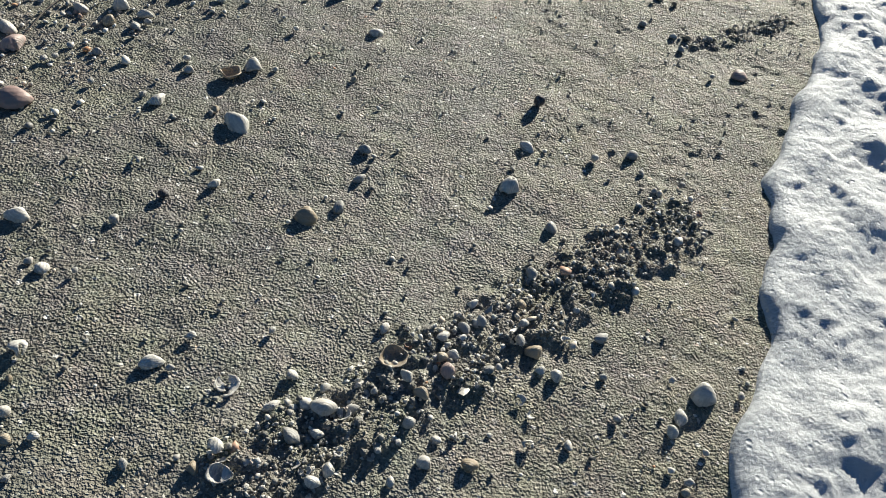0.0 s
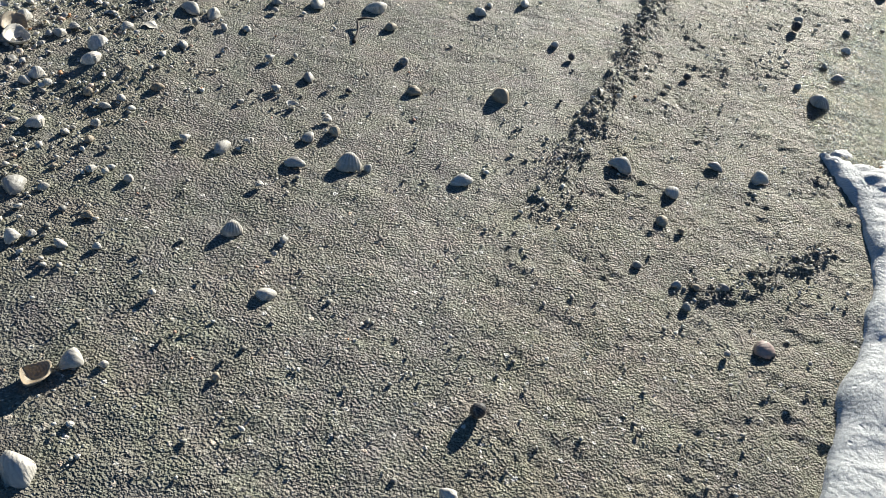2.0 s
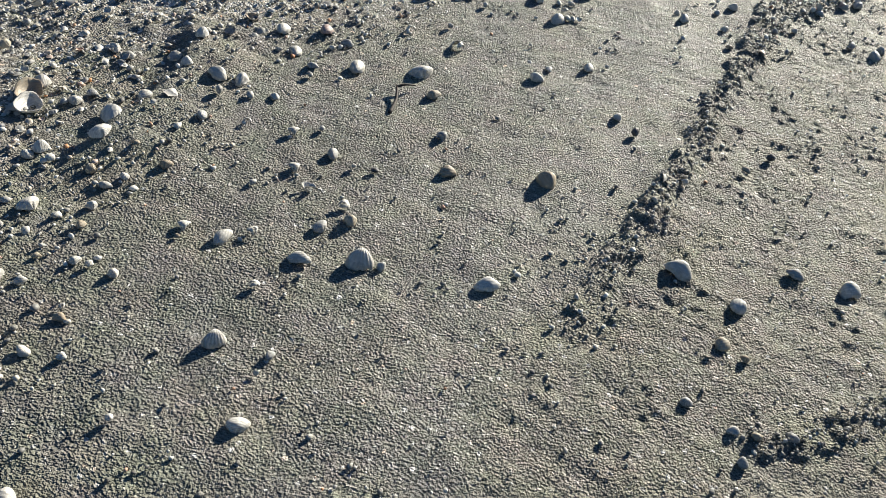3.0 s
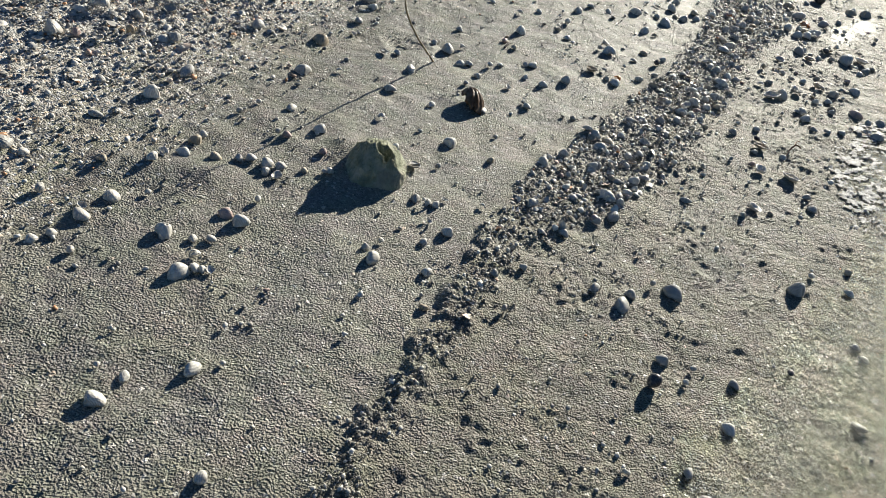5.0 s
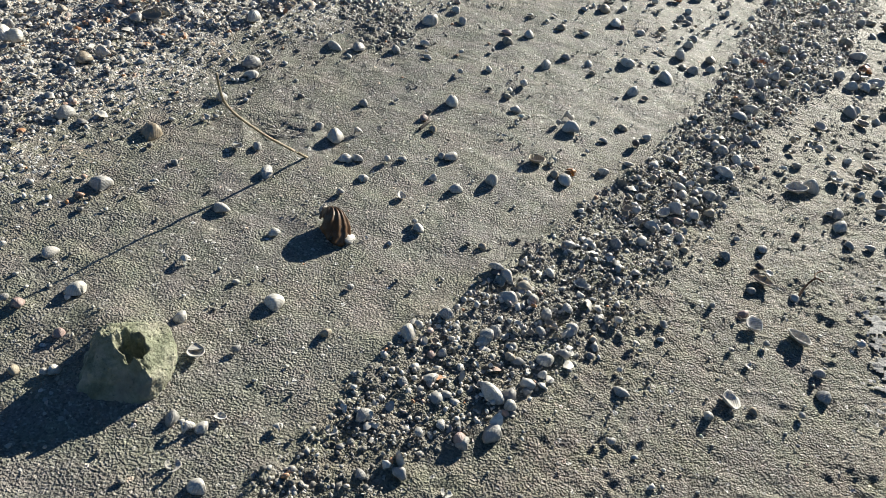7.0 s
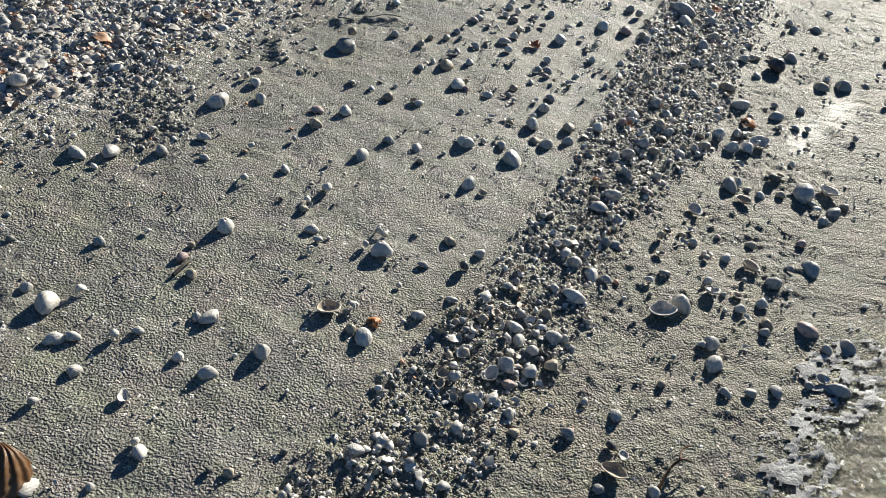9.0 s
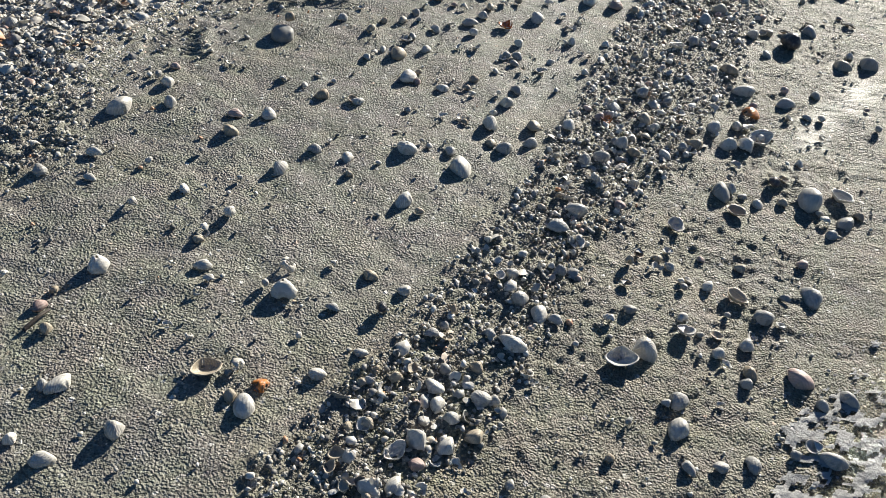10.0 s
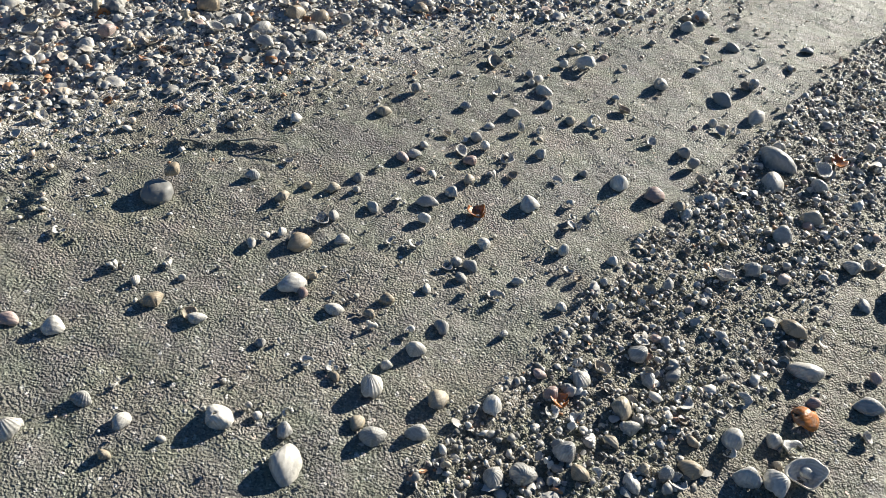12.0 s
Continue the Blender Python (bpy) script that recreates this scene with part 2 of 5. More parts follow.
def land(x, y):
    """Height of the sand without its grains."""
    x, y = np.asarray(x, float), np.asarray(y, float)
    d, k = from_step(x, y), from_bank(x, y)
    main, old, small = hash_band(x, y)
    z = 0.004 * ripple(x, y, 0.45, 1) + 0.0025 * ripple(x, y, 0.14, 2) + 0.0026 * ripple(x, y, 0.07, 9) + 0.0014 * ripple(x * 0.6 + y * 0.3, y, 0.03, 10)
    on = smooth(y, 1.2, 1.8)
    z = z - 0.006 * smooth(d, -0.005, 0.01) * on + 0.004 * np.exp(-(d / 0.03) ** 2) * on
    lump = np.abs(ripple(x, y, 0.022, 5)) * 0.6 + np.abs(ripple(x, y, 0.011, 6)) * 0.4
    z = z + main * (0.003 + 0.008 * lump + (0.004 + 0.006 * lump) * (1 - smooth(y, 2.2, 2.5))) + old * (0.004 + 0.016 * lump) + small * (0.013 * lump)
    bank = smooth(-k, -0.10, 0.35)
    z = z + bank * (0.026 + 0.012 * np.abs(ripple(x, y, 0.05, 7)))
    z = z + scuffs(x, y) * (0.012 * np.abs(ripple(x, y, 0.038, 8)) + 0.008 * np.abs(ripple(x, y, 0.017, 43)) - 0.004)
    q, e = along(x, y, 0.838, 3.72, 0.828, 3.83)
    z = z + 0.005 * np.exp(-(e / 0.013) ** 2) * (1 + 0.5 * ripple(x, y, 0.03, 44))
    q, e = along(x, y, 0.925, 3.935, 1.05, 3.992)
    z = z + 0.0065 * np.exp(-(e / 0.010) ** 2) * (1 + 0.6 * ripple(x, y, 0.025, 45)) - 0.008 * np.exp(-(np.hypot(x - 0.965, y - 4.003) / 0.014) ** 2)
    q, e = along(x, y, 0.16, 2.33, 0.30, 2.36)
    z = z + 0.010 * np.exp(-(e / 0.035) ** 2)
    z = z + 0.013 * np.exp(-(((x - 0.520) / 0.055) ** 2 + ((y - 2.505) / 0.035) ** 2)) + 0.006 * np.exp(-(np.hypot(x - 0.575, y - 2.42) / 0.07) ** 2)
    edge = x - np.interp(y, (1.42, 1.48, 1.55, 1.65, 1.70, 1.77, 1.85), (-0.30, -0.285, -0.265, -0.262, -0.25, -0.268, -0.29)) + 0.012 * ripple(x, y, 0.05, 46)
    z = z + 0.020 * np.where(edge < 0, np.exp(-(edge / 0.016) ** 2), np.exp(-(edge / 0.10) ** 2)) * smooth(y, 1.40, 1.52) * (1 - smooth(y, 1.74, 1.88))
    z = z + shoe_print(x, y)
    s = from_sea(x, y)
    z = z - 0.05 * np.clip(s - 0.02, 0, None) / (1 + 0.15 * np.clip(s, 0, None))
    return z


def spread(lo, hi, step, reach, n):
    """Even steps from lo to hi and growing ones out to the horizon on both sides."""
    core = np.arange(lo, hi, step)
    grow = np.geomspace(step, reach, n).cumsum()
    return np.concatenate([lo - grow[::-1], core, core[-1] + grow])


def sheet(name, xs, ys, shear, height, mat, **fields):
    """A grid sheared to follow the shore. fields: per-point values."""
    u, v = np.meshgrid(xs, ys)
    x, y = u + shear * np.clip(v, -2, 8), v
    z = height(x, y)
    n, m = len(ys), len(xs)
    i = np.arange((n - 1) * (m - 1))
    a = i // (m - 1) * m + i % (m - 1)
    quads = np.stack([a, a + 1, a + m + 1, a + m], 1)
    me = bpy.data.meshes.new(name)
    me.vertices.add(n * m)
    me.vertices.foreach_set("co", np.stack([x, y, z], -1).astype(np.float32).ravel())
    me.loops.add(quads.size)
    me.loops.foreach_set("vertex_index", quads.ravel().astype(np.int32))
    me.polygons.add(len(quads))
    me.polygons.foreach_set("loop_start", np.arange(0, quads.size, 4, dtype=np.int32))
    for key, fn in fields.items():
        me.attributes.new(key, "FLOAT", "POINT").data.foreach_set("value", fn(x, y).astype(np.float32).ravel())
    me.update(calc_edges=True)
    me.polygons.foreach_set("use_smooth", np.ones(len(quads), bool))
    me.materials.append(mat)
    return new(name, me)


def puddle(x, y):
    """A smooth wet patch below the shell band."""
    q, e = along(x, y, 1.93, 3.74, 2.15, 4.0)
    return 1 - smooth(e + 0.03 * ripple(x, y, 0.07, 35), 0.0, 0.06)


def coarseness(x, y):
    """Coarse grain on the lower beach, seaward of the step, and round the foot of the step."""
    d = from_step(x, y) + 0.04 * ripple(x, y, 0.15, 23)
    low = smooth(d, -0.02, 0.06) * smooth(y, 0.9, 1.5)
    return np.clip(low * (0.65 + 0.5 * ripple(x, y, 0.1, 24)) + 0.45 * smooth(2.7 - y, 0, 0.9), 0, 1) * (1 - puddle(x, y))


def sand_height(x, y):
    d, s = from_step(x, y), from_sea(x, y)
    z = land(x, y)
    coarse = 0.36 + 0.72 * smooth(d + 0.05 * ripple(x, y, 0.2, 20), -0.01, 0.05) * smooth(y, 0.2, 1.6) + 0.35 * smooth(1.3 - y, 0, 0.5)
    coarse = coarse + 0.5 * smooth(-from_bank(x, y), -0.25, 0.1)
    coarse = coarse * (1 - 0.6 * smooth(s, -0.05, 0.2))
    coarse = coarse * (1 - 0.9 * trodden(x, y)) * (1 - 0.8 * puddle(x, y)) * (0.55 + 0.75 * smooth(ripple(x, y, 0.12, 21) + 0.6 * ripple(x, y, 0.05, 22), -0.3, 0.5))
    far = np.clip(1.2 - np.hypot(x - 0.9, y - 2.5) / 6, 0, 1)
    g = ripple(x, y, 0.0105, 12) * 0.0021 + ripple(x, y, 0.021, 13) * 0.0020
    g = g + np.random.RandomState(5).rand(*x.shape) * 0.0005
    streak = ripple(x * 0.2, y - 0.12 * x, 0.011, 14) * 0.0013 + ripple(x * 0.3, y - 0.12 * x, 0.03, 15) * 0.0009
    return z + (g * coarse + streak * smooth(d, 0.12, 0.4) * smooth(y, 1.2, 2.2)) * far


def wetness(x, y):
    d, s = from_step(x, y), from_sea(x, y)
    w = smooth(d + 0.08 * ripple(x, y, 0.25, 31), -0.12, 0.12) * 0.75
    w = np.maximum(w, smooth(s + 0.06 * ripple(x, y, 0.12, 32), -0.35, -0.02))
    return np.clip(w + 0.12, 0, 1)


def painted_shade(x, y):
    """Where the upper sand is painted darker to stand for dimmer light."""
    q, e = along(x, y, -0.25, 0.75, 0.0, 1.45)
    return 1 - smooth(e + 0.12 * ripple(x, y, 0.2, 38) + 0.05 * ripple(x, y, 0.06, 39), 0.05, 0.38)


def dryness(x, y):
    """The upper beach, dried by the sun."""
    return smooth(-from_bank(x, y) + 0.1 * ripple(x, y, 0.2, 36) + 0.05 * ripple(x, y, 0.06, 37), -0.12 + 0.14 * (1 - smooth(y, 1.7, 2.0)), 0.20 + 0.2 * (1 - smooth(y, 1.7, 2.0)))


def film(x, y):
    return smooth(from_sea(x, y) + 0.05 * ripple(x, y, 0.1, 33) + 0.02 * ripple(x, y, 0.03, 34), -0.02, 0.10) * smooth(y, 2.2, 2.6)


rows = spread(0.28, 5.2, 0.0036, 60, 34)
columns = np.concatenate([-0.82 - np.geomspace(0.004, 60, 60).cumsum()[::-1], np.arange(-0.82, 0.42, 0.0036), 0.42 + np.geomspace(0.004, 60, 60).cumsum()])
columns = np.sort(np.concatenate([columns, np.arange(-1.6, -0.86, 0.009)]))
ground = sheet("ground", columns, rows, 0.42, sand_height, SAND, wet=wetness, film=film, dry=dryness, dimmed=painted_shade, coarse=coarseness, gloss=puddle)
tagged(ground, "damp grey-brown beach of coarse shell sand with a swash step", "sand", kind="structure")

# ---- shells ----
def shell_material(name, pale, deep, gloss=0.45, ring=60.0, stain=0.5):
    """Weathered shell: growth rings, stains and a tone of its own for each shell."""
    M = Mat(name)
    p = M.coords()
    info = M.node("ShaderNodeObjectInfo")
    beak = M.node("ShaderNodeVectorMath", )
    beak.operation = "DISTANCE"
    M.feed(beak.inputs[0], p)
    beak.inputs[1].default_value = (0, -0.5, 0)
    wob = M.math("ADD", beak.outputs["Value"], M.math("MULTIPLY", M.noise(p, 6.0), 0.12))
    rings = M.math("SINE", M.math("MULTIPLY", wob, ring))
    r01 = M.math("MULTIPLY_ADD", rings, 0.5)
    spots = M.noise(p, 3.2, 5.0, 0.65)
    base = M.mix(info.outputs["Random"], pale, deep)
    base = M.mix(M.math("MULTIPLY", r01, 0.22), base, tuple(c * 0.62 for c in deep))
    base = M.mix(M.math("MULTIPLY", M.ramp(spots, (0.5, (0, 0, 0)), (0.6, (1, 1, 1))), stain), base, (0.34, 0.32, 0.275))
    fine = M.noise(p, 45.0, 3.0)
    n = M.bump(M.math("ADD", M.math("MULTIPLY", r01, 0.5), M.math("MULTIPLY", fine, 0.7)), 0.6, 0.0007)
    M.set(Base_Color=base, Roughness=gloss, Normal=n)
    M.glow_through(base, 0.15)
    return M.m


WHITE = shell_material("white_shell", (0.84, 0.805, 0.73), (0.66, 0.62, 0.55), stain=0.4)
GREY = shell_material("grey_shell", (0.66, 0.635, 0.585), (0.42, 0.405, 0.375))
TAN = shell_material("tan_shell", (0.62, 0.54, 0.41), (0.45, 0.36, 0.25))
ROSE = shell_material("rose_shell", (0.66, 0.51, 0.45), (0.47, 0.33, 0.29))
ORANGE = shell_material("orange_shell", (0.72, 0.27, 0.06), (0.56, 0.18, 0.035), 0.3)
DARK = shell_material("dark_shell", (0.13, 0.12, 0.12), (0.06, 0.055, 0.06), 0.35)
BROWN = shell_material("brown_shell", (0.17, 0.085, 0.03), (0.12, 0.055, 0.02), 0.45, 40.0, 0.15)


def link(name, verts, faces, mat, flat=False):
    me = bpy.data.meshes.new(name)
    me.from_pydata([tuple(v) for v in verts], [], faces)
    bm = bmesh.new()
    bm.from_mesh(me)
    bmesh.ops.remove_doubles(bm, verts=bm.verts, dist=1e-5)
    bmesh.ops.recalc_face_normals(bm, faces=bm.faces)
    bm.to_mesh(me)
    bm.free()
    for pl in me.polygons:
        pl.use_smooth = not flat
    for m in (mat if isinstance(mat, tuple) else (mat,)):
        me.materials.append(m)
    return me


def valve_grid(seed, wide=1.1, deep=0.34, ribs=0, rib=0.02, skew=0.0, apex=0.55, na=24, ns=7, thick=0.045, broken=0.0, hole=False):
    """One valve of a bivalve, a unit long from beak (y = -0.5) to margin, resting on its rim: vertices and faces."""
    rng = np.random.RandomState(seed)
    off = rng.rand(2) * 9
    beak = rng.uniform(0.38, 0.72)
    up, low = [], []
    for i in range(na + 1):
        phi = (i / na - 0.5) * np.pi * 0.995
        reach = np.cos(phi) ** 0.72 * (1 + 0.08 * float(ripple(off[0] + phi, off[1], 0.6, seed)) + 0.03 * float(ripple(off[0] + phi, off[1], 0.2, seed)))
        for j in range(ns + 1):
            s = (j / ns) ** 0.85
            r = s * reach
            x, y = r * np.sin(phi) * wide * 1.02, r * np.cos(phi) - 0.5
            x *= 1 - beak * (1 - min(1.0, (y + 0.5) / 0.55))
            x += skew * (y + 0.5) * (0.9 - y) * 0.5
            e2 = min(1.0, (r * np.sin(phi) / 0.56) ** 2 + ((r * np.cos(phi) - 0.5) / 0.5) ** 2)
            dome = (1 - e2) ** 0.62
            z = deep * dome * (1 + apex * (0.2 - y) * 1.5)
            z += rib * np.cos(ribs * phi * 2) * s * min(1, dome * 2 + 0.35) if ribs else 0.0
            z += deep * 0.05 * float(ripple(x * 3 + off[0], y * 3 + off[1], 0.8, seed + 1))
            up.append((x, y, z))
            low.append((x * (1 - thick * 1.3), (y - 0.02) * (1 - thick * 1.3), max(z - thick, 0.0) if dome > 0.05 else 0.0))
    keep = np.ones((na, ns), bool)
    if broken:
        fi, fj = np.meshgrid(np.arange(na), np.arange(ns), indexing="ij")
        field = ripple(fi * 1.0 + off[0] * 7, fj * 2.2 + off[1] * 7, 9.0, seed + 2) + 0.8 * (np.abs(fi / na - 0.5) + fj / ns - 0.75)
        keep = field < np.quantile(field, 1 - broken)
    if hole:
        keep[na // 2 - 1:na // 2 + 1, 2:3] = False
    m = ns + 1
    verts = up + low
    k = len(up)
    faces = []
    for i in range(na):
        for j in range(ns):
            if not keep[i, j]:
                continue
            a, b, c, d = i * m + j, (i + 1) * m + j, (i + 1) * m + j + 1, i * m + j + 1
            faces += [(a, d, c, b), (k + a, k + b, k + c, k + d)]
            for (ni, nj), (p, q) in (((i - 1, j), (a, d)), ((i + 1, j), (b, c)), ((i, j + 1), (d, c)), ((i, j - 1), (a, b))):
                if nj < 0:
                    continue
                if ni < 0 or ni >= na or nj >= ns or not keep[ni, nj]:
                    faces.append((p, q, k + q, k + p))
    return np.array(verts), faces


def valve(name, seed, mat, cup=False, **kw):
    v, f = valve_grid(seed, **kw)
    if cup:
        v = v * (1, -1, -1)
        v[:, 2] -= v[:, 2].min()
        v[:, 1] *= -1
    return link(name, v, f, mat)


def slipper_shell(seed, mat, inner, cup=True):
    """Oval slipper shell; its half deck shows when it lies on its back."""
    v, f = valve_grid(seed, wide=0.74, deep=0.36, apex=0.55, na=26, ns=8, thick=0.05)
    if cup:
        v = v * (1, 1, -1)
        v[:, 2] -= v[:, 2].min()
    top = v[:, 2].max()
    body = link("slipper_shell", v, f, mat)
    n, vs, fs = 10, [], []
    for lay in (0, -0.03):
        vs += [(0.34 * math.sin(a) * (1 if k % 2 == 0 else 1), -0.06 - 0.36 * math.cos(a), top - 0.10 + lay) for k, a in enumerate(np.linspace(-1.5, 1.5, n))]
    fs.append(tuple(range(n)))
    fs.append(tuple(range(2 * n - 1, n - 1, -1)))
    fs += [(i, i + 1, n + i + 1, n + i) for i in range(n - 1)] + [(n - 1, 0, n, 2 * n - 1)]
    deck = link("deck", vs, fs, inner, True)
    return body, deck


def snail_mesh(seed, mat, turns=3.2, high=0.9, fat=0.5):
    """A coiled snail shell lying on its side, a unit long."""
    n, m, vs, fs = int(turns * 14), 9, [], []
    for i in range(n + 1):
        q = i / n
        a = q * turns * 2 * np.pi
        size = 0.02 + fat * 0.55 * q ** 1.5
        rad, z = size * 0.95, high * (1 - q ** 1.3)
        cx, cy = rad * np.cos(a), rad * np.sin(a)
        for j in range(m):
            b = j / m * 2 * np.pi
            rr = size * (1 + 0.06 * np.cos(3 * b))
            vs.append((cx + rr * np.cos(b) * np.cos(a), cy + rr * np.cos(b) * np.sin(a), z + rr * np.sin(b) * 1.15))
    for i in range(n):
        for j in range(m):
            fs.append((i * m + j, i * m + (j + 1) % m, (i + 1) * m + (j + 1) % m, (i + 1) * m + j))
    fs.append(tuple(range(m)))
    v = np.array(vs)
    v -= (v.max(0) + v.min(0)) / 2
    v = v[:, [0, 2, 1]]
    v /= np.ptp(v[:, 1])
    v[:, 2] -= v[:, 2].min()
    return link("snail_shell", v, fs, mat)


def pebble_mesh(seed, mat, flat=0.6, rough=0.18, sub=3):
    bm = bmesh.new()
    bmesh.ops.create_icosphere(bm, subdivisions=sub, radius=0.5)
    off = Vector((seed * 3.1, seed * 1.7, 0))
    for v in bm.verts:
        v.co *= 1 + rough * noise.noise(v.co * 2.4 + off) + rough * 0.4 * noise.noise(v.co * 7 + off)
        v.co.z = v.co.z * flat
        v.co.x *= 0.82
    lo = min(v.co.z for v in bm.verts)
    for v in bm.verts:
        v.co.z -= lo
    me = bpy.data.meshes.new("pebble")
    bm.to_mesh(me)
    bm.free()
    for pl in me.polygons:
        pl.use_smooth = True
    me.materials.append(mat)
    return me


# kind: meshes, name, label, category, share of its height sunk in the sand
KINDS = {}


def kind(key, meshes, name, label, category="shell", sunk=0.13, group=""):
    KINDS[key] = (meshes, name, label, category, sunk, group)


kind("clam", [valve("clam_shell", s, WHITE, wide=w, deep=0.36, skew=k) for s, w, k in ((1, 1.18, 0.2), (2, 1.45, -0.3), (3, 0.95, 0.25), (32, 1.3, 0.45), (33, 0.82, -0.2))],
     "clam_shell", "smooth white clam shell lying humped on damp sand", group="white clam shells")
kind("holed", [valve("clam_shell", s, WHITE, wide=1.1, deep=0.4, skew=0.15, hole=True) for s in (4, 5)],
     "clam_shell", "white clam shell with a dark drilled hole", group="white clam shells")
kind("grey", [valve("quahog_shell", s, GREY, wide=w, deep=0.36, skew=k, ribs=12, rib=0.008, na=40) for s, w, k in ((6, 1.15, 0.3), (7, 1.4, -0.3), (8, 0.95, 0.1), (34, 0.8, 0.3), (35, 1.3, 0.5))],
     "quahog_shell", "grey weathered quahog shell lying humped on sand", group="grey quahog shells")
kind("tan", [valve("cockle_shell", s, TAN, wide=1.1, deep=0.36, skew=0.2) for s in (9, 10)],
     "cockle_shell", "tan worn cockle shell lying humped on sand", group="tan cockle shells")
kind("rose", [valve("surf_clam_shell", s, ROSE, wide=1.15, deep=0.33, skew=0.2) for s in (11, 12)],
     "surf_clam_shell", "rosy brown surf clam shell lying on damp sand", group="rosy surf clam shells")
kind("ark", [valve("ark_shell", s, WHITE, wide=1.15, deep=0.42, ribs=17, rib=0.018, skew=0.3, na=64) for s in (13, 14)],
     "ark_shell", "white ribbed ark shell lying humped on sand", group="ribbed ark shells")
kind("darkark", [valve("ark_shell", s, GREY, wide=1.15, deep=0.42, ribs=17, rib=0.024, skew=0.3, na=64) for s in (15, 16)],
     "ark_shell", "dark grey ribbed ark shell on damp sand", group="ribbed ark shells")
kind("cup", [valve("venus_shell", s, WHITE, cup=True, wide=1.15, deep=0.36, skew=0.15) for s in (17, 18)],
     "venus_shell", "white venus shell lying open side up on sand", sunk=0.2, group="upturned venus shells")
kind("tancup", [valve("venus_shell", s, TAN, cup=True, wide=1.15, deep=0.36, skew=0.15) for s in (19, 20)],
     "venus_shell", "tan venus shell lying open side up on sand", sunk=0.2, group="upturned venus shells")
kind("broken", [valve("shell_fragment", s, WHITE, wide=1.1, deep=0.35, broken=b) for s, b in ((21, 0.45), (22, 0.55), (23, 0.35))],
     "shell_fragment", "broken piece of white shell with jagged edges", group="shell fragments")
kind("ring", [valve("shell_fragment", s, WHITE, cup=True, wide=1.1, deep=0.35, broken=b) for s, b in ((24, 0.5), (25, 0.4))],
     "shell_fragment", "broken open shell with a curved white rim", sunk=0.2, group="shell fragments")
kind("orange", [valve("shell_fragment", s, ORANGE, cup=c, wide=1.2, deep=0.25, broken=b) for s, b, c in ((26, 0.3, True), (27, 0.2, False))],
     "shell_fragment", "bright orange broken shell among grey shells", group="orange shells")
kind("dark", [pebble_mesh(1, DARK, 0.55), pebble_mesh(2, DARK, 0.7)],
     "pebble", "small dark worn pebble on damp sand", "pebble", 0.25, "dark pebbles")
kind("pebble", [pebble_mesh(3, GREY, 0.6), pebble_mesh(4, GREY, 0.75), pebble_mesh(5, WHITE, 0.6)],
     "pebble", "small pale rounded shell pebble on sand", "pebble", 0.25, "pale pebbles")
kind("snail", [snail_mesh(1, GREY), snail_mesh(2, TAN, 3.6, 1.1, 0.42)],
     "snail_shell", "small coiled snail shell lying on its side", sunk=0.15, group="snail shells")
kind("auger", [snail_mesh(3, GREY, 7.0, 2.4, 0.45)],
     "auger_shell", "slender pointed grey auger shell among shells", sunk=0.15)
SLIPPERS = [slipper_shell(30, WHITE, WHITE), slipper_shell(31, TAN, WHITE)]
count = [0]


def put(key, x, y, size, turn=None, lean=0.0, up=0.0):
    """Sets one shell of a kind down on the sand: its length in metres, its turn, a lean in degrees and a lift."""
    count[0] += 1
    size *= 0.92
    rng = random.Random(count[0])
    turn = rng.uniform(0, 360) if turn is None else turn
    if key == "slip":
        body, deck = SLIPPERS[rng.random() < 0.3]
        ob = tagged(new("slipper_shell", body), "pale slipper shell lying on its back, half deck showing", "shell", "slipper shells")
        part = new("deck", deck)
        part.parent = ob
        sunk, high = 0.15, 0.36
    else:
        meshes, name, label, category, sunk, group = KINDS[key]
        me = rng.choice(meshes)
        ob = tagged(new(name, me), label, category, group)
        high = 0.4
    z = float(land(x, y)) + 0.0028 - sunk * high * size + up
    sx, sz = rng.uniform(0.92, 1.08), rng.uniform(1.08, 1.42) if key not in ("cup", "tancup", "ring", "slip") else rng.uniform(0.65, 0.9)
    ob.matrix_world = pose(x, y, z, rng.uniform(-13, 13) + lean, rng.uniform(-13, 13), turn) @ Matrix.Diagonal((size * sx, size, size * sz, 1))
    return ob

# ---- shells one by one, from the foot of the walk to its end ----
put("grey", -0.258, 0.337, 0.0088)
put("clam", 0.009, 0.346, 0.0145)
put("slip", -0.075, 0.349, 0.0276)
put("clam", 0.084, 0.354, 0.0095)
put("ring", 0.002, 0.355, 0.0136)
put("tan", -0.101, 0.357, 0.0133)
put("grey", -0.164, 0.359, 0.0091)
put("clam", 0.024, 0.359, 0.0137)
put("tan", 0.390, 0.362, 0.0113)
put("ring", -0.009, 0.363, 0.0115)
put("broken", 0.396, 0.372, 0.0125)
put("tan", -0.271, 0.374, 0.0131)
put("broken", -0.084, 0.375, 0.0209)
put("clam", 0.117, 0.376, 0.0185)
put("tan", 0.162, 0.376, 0.0164)
put("ring", 0.033, 0.377, 0.0118)
put("clam", -0.247, 0.379, 0.0112)
put("broken", 0.069, 0.384, 0.0119)
put("pebble", 0.377, 0.384, 0.0092)
put("grey", -0.014, 0.392, 0.0161)
put("broken", 0.089, 0.393, 0.0110)
put("clam", 0.010, 0.397, 0.0119)
put("clam", 0.129, 0.402, 0.0111)
put("clam", -0.282, 0.403, 0.0155)
put("broken", 0.226, 0.403, 0.0147)
put("clam", 0.269, 0.405, 0.0103)
put("pebble", 0.420, 0.406, 0.0094)
put("broken", 0.146, 0.406, 0.0134)
